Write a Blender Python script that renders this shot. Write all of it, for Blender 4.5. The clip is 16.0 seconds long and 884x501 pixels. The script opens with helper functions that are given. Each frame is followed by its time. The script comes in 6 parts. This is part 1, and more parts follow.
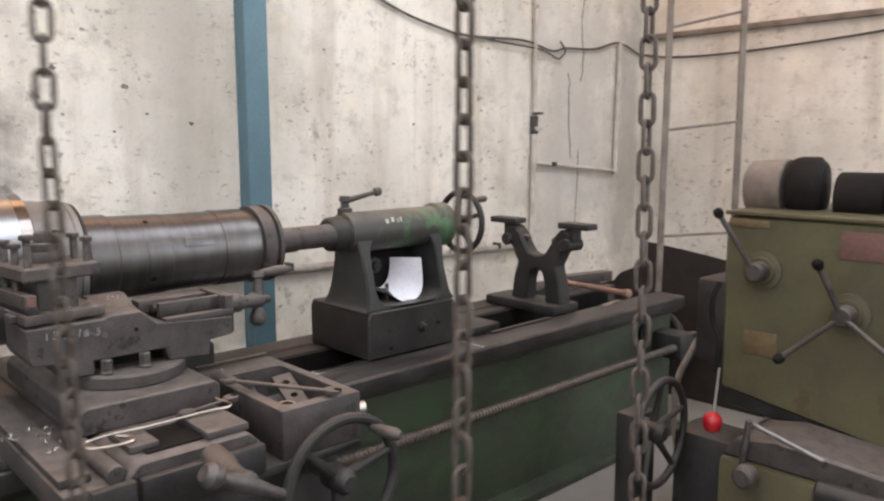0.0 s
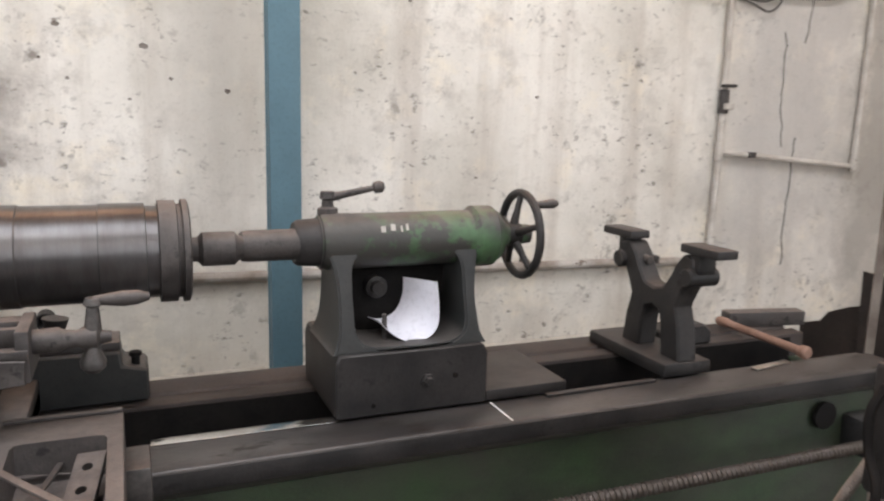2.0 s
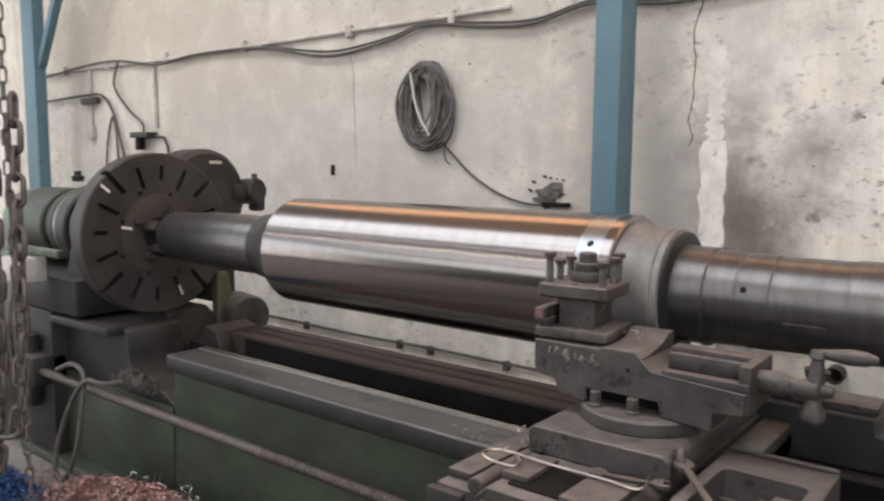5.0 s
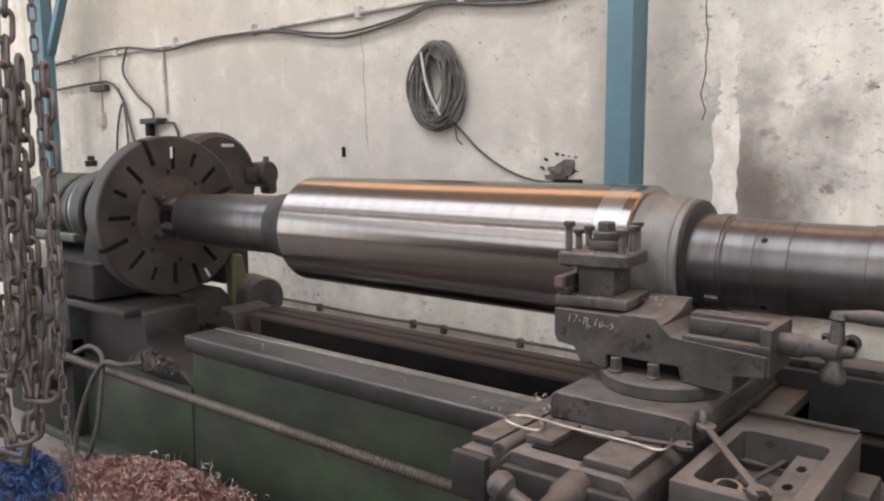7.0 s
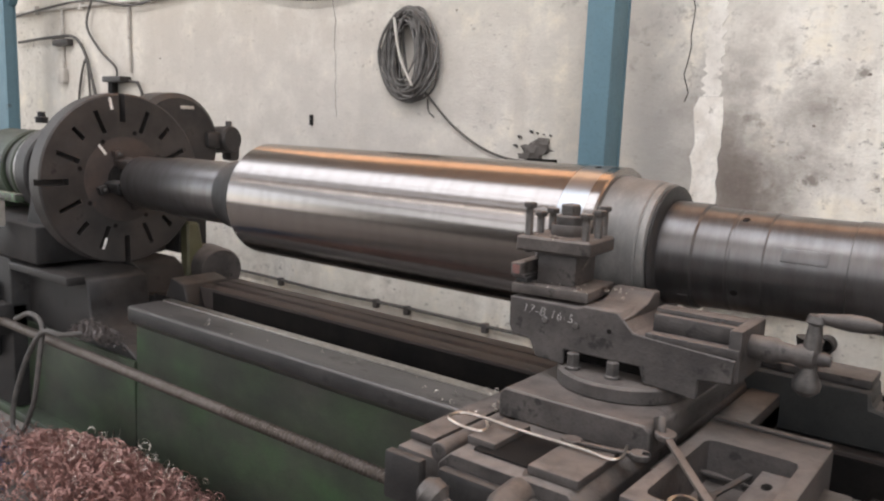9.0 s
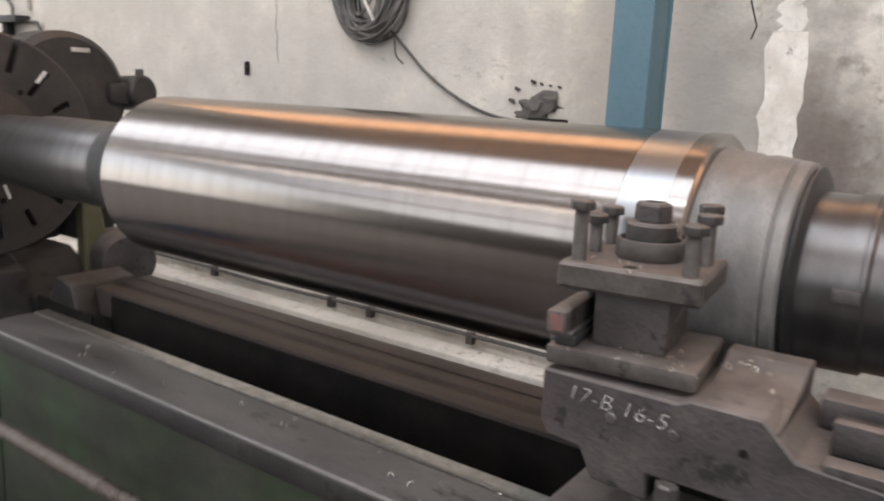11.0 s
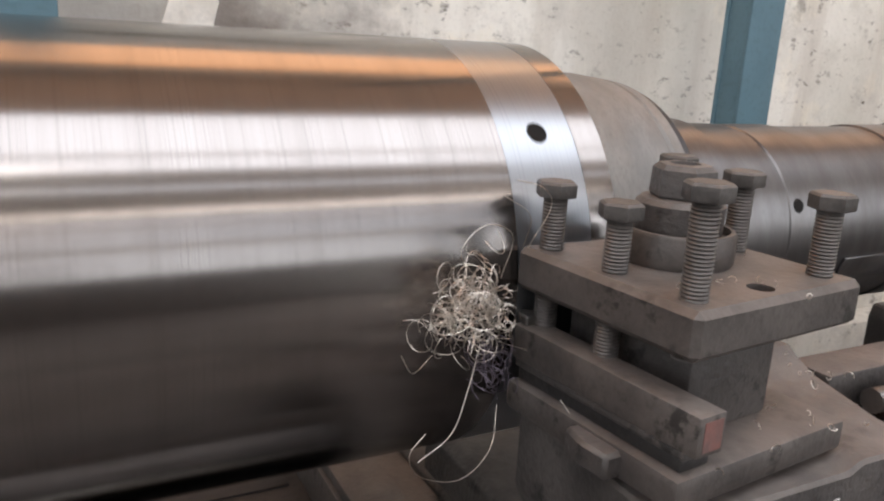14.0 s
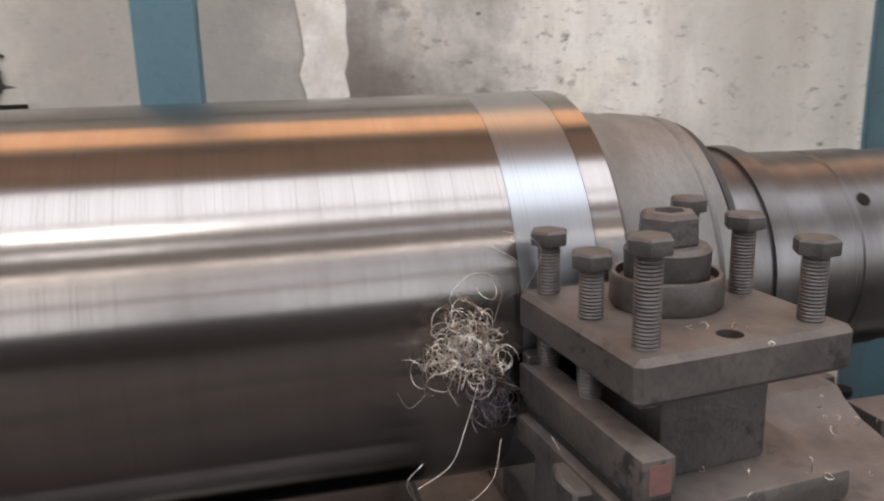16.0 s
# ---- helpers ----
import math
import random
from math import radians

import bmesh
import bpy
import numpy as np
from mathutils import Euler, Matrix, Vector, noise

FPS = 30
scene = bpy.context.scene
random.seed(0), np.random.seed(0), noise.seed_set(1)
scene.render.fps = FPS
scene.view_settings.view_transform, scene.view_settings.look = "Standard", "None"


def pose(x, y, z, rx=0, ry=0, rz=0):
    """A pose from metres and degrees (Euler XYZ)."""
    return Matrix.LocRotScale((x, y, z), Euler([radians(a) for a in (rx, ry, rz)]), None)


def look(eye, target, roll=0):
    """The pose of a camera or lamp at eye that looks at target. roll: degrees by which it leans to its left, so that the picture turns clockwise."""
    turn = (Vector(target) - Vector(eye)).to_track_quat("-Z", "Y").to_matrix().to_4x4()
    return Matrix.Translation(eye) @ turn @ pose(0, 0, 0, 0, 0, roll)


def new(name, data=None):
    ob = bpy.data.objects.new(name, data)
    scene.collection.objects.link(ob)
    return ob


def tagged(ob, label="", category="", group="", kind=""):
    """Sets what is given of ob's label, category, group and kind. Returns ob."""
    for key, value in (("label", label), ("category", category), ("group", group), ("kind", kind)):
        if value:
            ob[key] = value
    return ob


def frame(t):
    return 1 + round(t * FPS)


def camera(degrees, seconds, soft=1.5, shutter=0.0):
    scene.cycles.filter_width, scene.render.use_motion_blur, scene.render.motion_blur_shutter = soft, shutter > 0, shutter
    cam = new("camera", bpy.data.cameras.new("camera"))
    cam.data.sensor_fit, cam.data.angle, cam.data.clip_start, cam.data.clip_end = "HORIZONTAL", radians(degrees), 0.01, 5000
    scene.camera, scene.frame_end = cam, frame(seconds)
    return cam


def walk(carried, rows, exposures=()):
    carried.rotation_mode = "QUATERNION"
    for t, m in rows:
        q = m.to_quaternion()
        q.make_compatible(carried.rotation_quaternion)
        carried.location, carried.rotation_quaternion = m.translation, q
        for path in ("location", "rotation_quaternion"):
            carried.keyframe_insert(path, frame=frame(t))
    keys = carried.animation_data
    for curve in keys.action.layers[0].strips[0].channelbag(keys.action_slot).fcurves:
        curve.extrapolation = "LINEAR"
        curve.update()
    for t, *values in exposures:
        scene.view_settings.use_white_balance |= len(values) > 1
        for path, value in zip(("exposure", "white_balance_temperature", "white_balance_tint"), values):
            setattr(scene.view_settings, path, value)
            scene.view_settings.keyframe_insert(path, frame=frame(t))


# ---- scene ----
cam = camera(59.7, 16.0, soft=2.2, shutter=0.4)
PATH = [
    (0, 0.0087, 0.0149, 1.6115, 82.018, 0.033, -43.061),
    (0.5, 0.3693, 0.0724, 1.6162, 81.280, -1.429, -37.516),
    (1, 0.7369, 0.2286, 1.6197, 81.173, -1.474, -35.002),
    (1.5, 0.9915, 0.3049, 1.6150, 80.785, -0.794, -30.142),
    (2, 1.2673, 0.3231, 1.6236, 80.102, -1.325, -22.300),
    (2.5, 1.4566, 0.4044, 1.6175, 79.491, -0.746, -16.163),
    (3, 1.5937, 0.4793, 1.6103, 80.773, -0.955, -6.430),
    (3.5, 1.6519, 0.4465, 1.5836, 82.236, -1.995, 13.811),
    (4, 1.6450, 0.4029, 1.5963, 81.809, -1.045, 25.592),
    (4.5, 1.5808, 0.3792, 1.6145, 82.520, -0.706, 32.091),
    (5, 1.5675, 0.3113, 1.6162, 83.579, -0.503, 38.429),
    (5.2, 1.5600, 0.3136, 1.6141, 83.761, -0.397, 39.412),
    (7.5, 1.5471, 0.2616, 1.5639, 82.501, 0.382, 38.308),
    (8, 1.5335, 0.2771, 1.5587, 82.492, -0.028, 37.637),
    (10.5, 1.2680, 0.9705, 1.5394, 78.211, -5.006, 39.098),
    (11, 0.9667, 1.1415, 1.5229, 78.142, -2.483, 35.531),
    (11.5, 0.7402, 1.2796, 1.5208, 76.839, -2.725, 24.863),
    (12, 0.5357, 1.4574, 1.4962, 76.326, -1.729, 11.934),
    (12.5, 0.3778, 1.5905, 1.4714, 75.856, -0.457, -4.041),
    (13, 0.2218, 1.6460, 1.4621, 75.143, -1.295, -17.932),
    (13.5, 0.1746, 1.6781, 1.4597, 75.237, -2.987, -23.812),
    (14, 0.1590, 1.7111, 1.4632, 75.220, -2.927, -26.758),
    (14.5, 0.1730, 1.7176, 1.4728, 75.015, -2.672, -27.484),
    (15, 0.1792, 1.6916, 1.4760, 75.792, -2.174, -27.087),
    (15.5, 0.2001, 1.6499, 1.5003, 76.327, -0.217, -22.103),
    (16, 0.2866, 1.6090, 1.5052, 76.283, 1.508, -13.522),
]
walk(cam, [(t, pose(x, y, z, rx, ry, rz)) for t, x, y, z, rx, ry, rz in PATH],
     exposures=[(0.0, 0.04), (3.0, 0.06), (4.0, -0.08), (5.0, -0.14), (7.5, 0.0), (8.0, -0.01), (10.5, 0.06), (11.0, 0.05), (13.0, -0.03), (14.5, -0.07), (16.0, -0.22)])

# ---------------------------------------------------------------- world and light
WALL, CORNER, WEST, SOUTH, ROOF = 3.515, 5.43, -9.0, -7.0, 4.9
world = bpy.data.worlds.new("sky")
scene.world = world
world.use_nodes = True
wn = world.node_tree.nodes
sky = wn.new("ShaderNodeTexSky")
sky.sky_type, sky.sun_disc = "NISHITA", False
sky.sun_elevation, sky.sun_rotation = radians(38), radians(200)
world.node_tree.links.new(sky.outputs[0], wn["Background"].inputs[0])
wn["Background"].inputs[1].default_value = 0.1


def daylight(name, at, turn, sx, sy, power, color):
    """A sheet of daylight that fills an opening."""
    lamp = bpy.data.lights.new(name, "AREA")
    lamp.shape, lamp.size, lamp.size_y, lamp.energy, lamp.color = "RECTANGLE", sx, sy, power, color
    ob = new(name, lamp)
    ob.matrix_world = pose(*at, *turn)
    return ob


daylight("skylight_lamp", (-1.8, 0.82, ROOF + 0.03), (0, 0, 0), 13.6, 2.05, 325, (0.975, 0.975, 1.0))
daylight("skylight_strip_lamp", (-1.8, -2.55, ROOF + 0.03), (0, 0, 0), 13.6, 0.16, 70, (1.0, 0.9, 0.8))
daylight("skylight_slit_lamp", (-1.8, -1.05, ROOF + 0.03), (0, 0, 0), 13.6, 0.26, 24, (0.95, 0.97, 1.0))
daylight("translucent_roof_lamp", (-1.8, -4.75, ROOF + 0.03), (0, 0, 0), 13.6, 3.9, 200, (1.0, 0.94, 0.88))
daylight("south_glazing_lamp", (-1.8, SOUTH - 0.1, 3.8), (90, 0, 0), 13.6, 1.9, 115, (1.0, 0.94, 0.88))
# Added fill light from both unseen ends, clear of the roller's reflection
daylight("west_fill_lamp", (WEST - 0.1, -2.0, 2.2), (0, -90, 0), 3.8, 8.0, 215, (0.98, 0.98, 1.0))
daylight("east_fill_lamp", (CORNER + 0.1, -3.2, 2.2), (0, 90, 0), 3.8, 5.6, 265, (0.98, 0.98, 1.0))
sun = new("sun", bpy.data.lights.new("sun", "SUN"))
sun.data.energy, sun.data.angle, sun.data.color = 0.6, radians(12), (1.0, 0.95, 0.88)
sun.matrix_world = look((-2, -6, 8), (0, 0, 0))

# ---------------------------------------------------------------- materials
MATS = {}


def nodes_of(name):
    m = bpy.data.materials.new(name)
    m.use_nodes = True
    MATS[name] = m
    return m, m.node_tree.nodes, m.node_tree.links, m.node_tree.nodes["Principled BSDF"]


def mixer(n, l, a, b, fac):
    x = n.new("ShaderNodeMix")
    x.data_type = "RGBA"
    for sock, v in ((x.inputs[6], a), (x.inputs[7], b), (x.inputs[0], fac)):
        if hasattr(v, "links"):
            l.new(v, sock)
        else:
            sock.default_value = (*v, 1) if isinstance(v, tuple) else v
    return x.outputs[2]


def ramp(n, l, src, lo, hi):
    r = n.new("ShaderNodeMapRange")
    r.inputs[1].default_value, r.inputs[2].default_value = lo, hi
    l.new(src, r.inputs[0])
    return r.outputs[0]


def noise_of(n, l, vec, scale, detail=4.0, rough=0.6):
    t = n.new("ShaderNodeTexNoise")
    t.inputs["Scale"].default_value, t.inputs["Detail"].default_value, t.inputs["Roughness"].default_value = scale, detail, rough
    l.new(vec, t.inputs["Vector"])
    return t.outputs[0]


def calc(n, l, op, a, b):
    m = n.new("ShaderNodeMath")
    m.operation = op
    for sock, v in zip(m.inputs, (a, b)):
        if hasattr(v, "links"):
            l.new(v, sock)
        else:
            sock.default_value = v
    return m.outputs[0]


def surface(name, base, second, scale=6.0, rough=(0.5, 0.8), metal=0.0, bump=0.15, fine=90.0, spots=None, dust=None, dust_amount=0.6, contrast=(0.35, 0.65), stretch=(1, 1, 1), aniso=0.0, fade=0.06):
    """A surface with large patches, fine grain, optional spots (colour, size, share) and optional dust lying on what faces up."""
    m, n, l, p = nodes_of(name)
    tc = n.new("ShaderNodeTexCoord")
    mp = n.new("ShaderNodeMapping")
    mp.inputs["Scale"].default_value = stretch
    l.new(tc.outputs["Object"], mp.inputs[0])
    vec = mp.outputs[0]
    big, small = noise_of(n, l, vec, scale), noise_of(n, l, vec, fine, 3.0)
    col = mixer(n, l, base, second, ramp(n, l, big, *contrast))
    grain = mixer(n, l, col, tuple(c * 0.6 for c in base), calc(n, l, "MULTIPLY", ramp(n, l, small, 0.5, 0.8), 0.55))
    if spots:
        color, size, share = spots
        s = noise_of(n, l, vec, size, 5.0, 0.7)
        grain = mixer(n, l, grain, color, ramp(n, l, s, 1 - share, 1 - share + fade))
    if dust:
        g = n.new("ShaderNodeNewGeometry")
        sep = n.new("ShaderNodeSeparateXYZ")
        l.new(g.outputs["Normal"], sep.inputs[0])
        up = ramp(n, l, sep.outputs[2], 0.35, 0.95)
        patch = ramp(n, l, noise_of(n, l, vec, scale * 2.2), 0.1, 0.6)
        grain = mixer(n, l, grain, dust, calc(n, l, "MULTIPLY", calc(n, l, "MULTIPLY", up, patch), dust_amount))
    l.new(grain, p.inputs["Base Color"])
    r = n.new("ShaderNodeMapRange")
    r.inputs[3].default_value, r.inputs[4].default_value = rough
    l.new(big, r.inputs[0])
    l.new(r.outputs[0], p.inputs["Roughness"])
    p.inputs["Metallic"].default_value = metal
    if aniso:
        p.inputs["Anisotropic"].default_value = aniso
    b = n.new("ShaderNodeBump")
    b.inputs["Strength"].default_value, b.inputs["Distance"].default_value = bump, 0.004
    l.new(calc(n, l, "ADD", small, big), b.inputs["Height"])
    l.new(b.outputs[0], p.inputs["Normal"])
    return m


DUST = (0.215, 0.186, 0.17)
IRON = surface("dusty_cast_iron", (0.042, 0.0375, 0.0365), (0.086, 0.076, 0.072), 9, (0.42, 0.72), 0.25, 0.4, 140, spots=((0.022, 0.020, 0.0195), 17, 0.42), dust=DUST, dust_amount=0.68)
IRON_DARK = surface("dark_oily_iron", (0.018, 0.0175, 0.0182), (0.040, 0.0365, 0.036), 7, (0.38, 0.7), 0.3, 0.3, 120, spots=((0.016, 0.015, 0.015), 13, 0.40), dust=(0.12, 0.107, 0.10), dust_amount=0.5)
IRON_GREEN = surface("grimy_dark_green_casting", (0.023, 0.025, 0.025), (0.042, 0.042, 0.041), 7, (0.4, 0.65), 0.15, 0.2, 120, dust=DUST, dust_amount=0.4)
FACE = surface("dark_faceplate_iron", (0.036, 0.033, 0.032), (0.068, 0.060, 0.057), 5, (0.45, 0.65), 0.4, 0.2, 160, spots=((0.028, 0.025, 0.024), 10, 0.37))
RAIL = surface("oiled_steel_way", (0.066, 0.060, 0.058), (0.155, 0.142, 0.136), 5, (0.28, 0.55), 0.5, 0.15, 160, spots=((0.045, 0.037, 0.032), 14, 0.42), stretch=(0.4, 1, 1))
STEEL = surface("worn_bright_steel", (0.26, 0.25, 0.245), (0.15, 0.14, 0.135), 14, (0.3, 0.5), 0.9, 0.08, 200)
BRIGHT = surface("bright_wire_steel", (0.6, 0.58, 0.55), (0.42, 0.4, 0.37), 30, (0.25, 0.4), 1.0, 0.05, 200)
WIPED = surface("wiped_bright_steel", (0.72, 0.71, 0.70), (0.6, 0.59, 0.58), 12, (0.16, 0.26), 1.0, 0.02, 200)
BOLT = surface("grimy_bolt_steel", (0.070, 0.065, 0.063), (0.125, 0.115, 0.11), 40, (0.4, 0.6), 0.6, 0.15, 300, dust=DUST, dust_amount=0.4)
PLATE = surface("dusty_tool_steel", (0.058, 0.050, 0.047), (0.108, 0.094, 0.087), 14, (0.42, 0.7), 0.4, 0.2, 160, spots=((0.03, 0.026, 0.024), 18, 0.42), dust=(0.20, 0.172, 0.156), dust_amount=0.8)
GREEN = surface("worn_green_paint", (0.036, 0.070, 0.031), (0.050, 0.047, 0.041), 3.2, (0.35, 0.7), 0.0, 0.3, 90, spots=((0.018, 0.020, 0.017), 2.6, 0.60), contrast=(0.3, 0.72), stretch=(1, 1, 1.5), fade=0.3)
GREEN_LIGHT = surface("chipped_green_enamel", (0.075, 0.15, 0.07), (0.045, 0.065, 0.042), 8, (0.35, 0.6), 0.1, 0.2, 100, spots=((0.05, 0.048, 0.044), 7, 0.54), dust=DUST, dust_amount=0.5)
OLIVE = surface("stained_olive_paint", (0.10, 0.096, 0.05), (0.07, 0.061, 0.038), 4, (0.35, 0.6), 0.0, 0.1, 60, spots=((0.075, 0.06, 0.035), 7, 0.4))
BLUE = surface("faded_blue_column_paint", (0.105, 0.19, 0.235), (0.085, 0.155, 0.195), 3, (0.5, 0.75), 0.0, 0.1, 70, spots=((0.06, 0.085, 0.1), 8, 0.34))
CHAIN = surface("rusty_chain_iron", (0.075, 0.06, 0.048), (0.13, 0.11, 0.1), 40, (0.45, 0.7), 0.5, 0.2, 260)
CHAIN_OLD = surface("galvanised_chain", (0.17, 0.15, 0.145), (0.1, 0.085, 0.08), 40, (0.4, 0.6), 0.6, 0.2, 260)
CABLE_GREY = surface("faded_grey_cable", (0.16, 0.15, 0.145), (0.08, 0.075, 0.07), 25, (0.55, 0.8), 0.0, 0.1, 200)
CABLE = surface("black_rubber_cable", (0.055, 0.05, 0.047), (0.1, 0.09, 0.083), 30, (0.55, 0.8), 0.0, 0.1, 200)
CONDUIT = surface("grimy_white_conduit", (0.55, 0.52, 0.48), (0.38, 0.34, 0.3), 8, (0.45, 0.7), 0.0, 0.1, 120, spots=((0.16, 0.13, 0.1), 12, 0.36))
PIPE_GREY = surface("rusty_grey_water_pipe", (0.42, 0.39, 0.36), (0.2, 0.16, 0.13), 6, (0.5, 0.75), 0.1, 0.15, 120, spots=((0.1, 0.07, 0.05), 9, 0.4))
LADDER = surface("weathered_angle_iron", (0.22, 0.19, 0.165), (0.13, 0.105, 0.09), 8, (0.55, 0.8), 0.2, 0.2, 140)
PAPER = surface("white_paper", (0.78, 0.78, 0.84), (0.7, 0.7, 0.77), 9, (0.7, 0.85), 0.0, 0.02, 60)
RED = surface("glossy_red_knob", (0.42, 0.012, 0.02), (0.33, 0.01, 0.015), 12, (0.15, 0.3), 0.0, 0.02, 80)
COPPER = surface("rusty_orange_bar", (0.30, 0.185, 0.14), (0.2, 0.115, 0.085), 16, (0.5, 0.75), 0.1, 0.2, 140)
SWARF_PINK = surface("copper_tinted_swarf", (0.42, 0.245, 0.22), (0.26, 0.145, 0.125), 60, (0.3, 0.5), 0.7, 0.05, 200)
SWARF_BLUE = surface("heat_blued_swarf", (0.06, 0.13, 0.3), (0.03, 0.06, 0.16), 60, (0.3, 0.5), 0.7, 0.05, 200)
SWARF = surface("pale_steel_swarf", (0.74, 0.69, 0.62), (0.5, 0.44, 0.39), 60, (0.25, 0.4), 1.0, 0.05, 200)
SWARF_DARK = surface("dark_violet_swarf", (0.20, 0.17, 0.21), (0.10, 0.085, 0.11), 60, (0.3, 0.5), 0.9, 0.05, 200)
LIME = surface("fresh_lime_plaster", (0.84, 0.80, 0.75), (0.66, 0.61, 0.55), 11, (0.85, 0.95), 0.0, 0.3, 60, spots=((0.3, 0.26, 0.22), 16, 0.36))
TOOL_END = surface("faded_red_tool_end", (0.17, 0.075, 0.065), (0.11, 0.07, 0.065), 60, (0.6, 0.8), 0.0, 0.1, 300)
LIME_OLD = surface("greyed_lime_plaster", (0.76, 0.725, 0.675), (0.60, 0.56, 0.51), 9, (0.85, 0.95), 0.0, 0.3, 60, spots=((0.38, 0.34, 0.30), 12, 0.42), fade=0.15)
WHITE = surface("chalk_white", (0.8, 0.78, 0.75), (0.62, 0.6, 0.57), 60, (0.8, 0.95), 0.0, 0.05, 200)
# For black parts, and for shade painted into holes, slots and hollows
BLACK = surface("black_parts_and_shade", (0.008, 0.0075, 0.0078), (0.017, 0.015, 0.014), 8, (0.6, 0.85), 0.0, 0.1, 90)
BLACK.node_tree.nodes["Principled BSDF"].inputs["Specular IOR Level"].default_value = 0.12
BRASS = surface("dull_plate_label", (0.16, 0.115, 0.055), (0.11, 0.08, 0.045), 20, (0.4, 0.6), 0.2, 0.1, 160)
ROOFING = surface("pale_grey_roof_sheet", (0.72, 0.66, 0.61), (0.62, 0.56, 0.515), 2, (0.6, 0.8), 0.1, 0.1, 40)
FLOOR = surface("oily_concrete", (0.115, 0.102, 0.094), (0.055, 0.047, 0.043), 1.6, (0.6, 0.9), 0.0, 0.3, 50, spots=((0.05, 0.042, 0.038), 2.6, 0.42))
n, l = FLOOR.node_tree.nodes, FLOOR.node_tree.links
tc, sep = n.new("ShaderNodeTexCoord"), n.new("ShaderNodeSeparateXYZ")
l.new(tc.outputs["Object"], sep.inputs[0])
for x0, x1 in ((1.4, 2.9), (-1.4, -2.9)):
    # paler concrete past both ends; the middle stays dark for the roller's reflection
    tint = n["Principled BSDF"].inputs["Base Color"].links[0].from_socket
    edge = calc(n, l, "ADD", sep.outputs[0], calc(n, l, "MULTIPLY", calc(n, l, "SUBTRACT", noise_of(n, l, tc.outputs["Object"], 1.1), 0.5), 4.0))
    pale_mix = mixer(n, l, tint, (0.33, 0.30, 0.275), calc(n, l, "MULTIPLY", ramp(n, l, edge, x0, x1), 0.5))
    l.new(pale_mix, n["Principled BSDF"].inputs["Base Color"])
CLOTH = surface("dusty_dark_sheet_metal", (0.05, 0.042, 0.04), (0.085, 0.07, 0.064), 5, (0.5, 0.75), 0.2, 0.1, 90)
WORN = surface("rust_worn_iron", (0.068, 0.052, 0.046), (0.045, 0.038, 0.036), 9, (0.5, 0.75), 0.3, 0.25, 140, spots=((0.11, 0.06, 0.04), 14, 0.36))


def turned(name, base, rough, second, streak=0.35, metal=1.0, aniso=0.6, along=0.0):
    """Turned metal: fine rings round the x axis, with fainter marks along it."""
    m, n, l, p = nodes_of(name)
    tc = n.new("ShaderNodeTexCoord")
    mp = n.new("ShaderNodeMapping")
    mp.inputs["Scale"].default_value = (1.0, along, along)
    l.new(tc.outputs["Object"], mp.inputs[0])
    rings, broad = noise_of(n, l, mp.outputs[0], 420, 2.0), noise_of(n, l, mp.outputs[0], 26, 4.0)
    col = mixer(n, l, base, second, calc(n, l, "MULTIPLY", ramp(n, l, broad, 0.4, 0.72), streak))
    l.new(mixer(n, l, col, tuple(c * 0.7 for c in base), calc(n, l, "MULTIPLY", ramp(n, l, rings, 0.5, 0.75), 0.6)), p.inputs["Base Color"])
    r = n.new("ShaderNodeMapRange")
    r.inputs[3].default_value, r.inputs[4].default_value = rough
    l.new(broad, r.inputs[0])
    l.new(r.outputs[0], p.inputs["Roughness"])
    p.inputs["Metallic"].default_value, p.inputs["Anisotropic"].default_value, p.inputs["Anisotropic Rotation"].default_value = metal, aniso, 0.25
    around = n.new("ShaderNodeTangent")
    around.direction_type, around.axis = "RADIAL", "X"
    l.new(around.outputs[0], p.inputs["Tangent"])
    b = n.new("ShaderNodeBump")
    b.inputs["Strength"].default_value, b.inputs["Distance"].default_value = 0.06, 0.0006
    l.new(rings, b.inputs["Height"])
    l.new(b.outputs[0], p.inputs["Normal"])
    return m


ROLLER = turned("freshly_turned_steel", (0.29, 0.270, 0.261), (0.16, 0.23), (0.235, 0.215, 0.206), 0.6, 1.0, 0.75)
BAND = turned("frosted_turned_steel", (0.35, 0.368, 0.395), (0.27, 0.34), (0.31, 0.325, 0.35), 0.3)
GREY_END = turned("rough_grey_flange_steel", (0.175, 0.168, 0.162), (0.42, 0.65), (0.30, 0.285, 0.272), 0.8, 0.45, 0.2, 0.5)
SHAFT = turned("dark_rolled_shaft_steel", (0.155, 0.150, 0.152), (0.27, 0.40), (0.085, 0.076, 0.074), 0.75, 0.85, 0.4, 0.25)


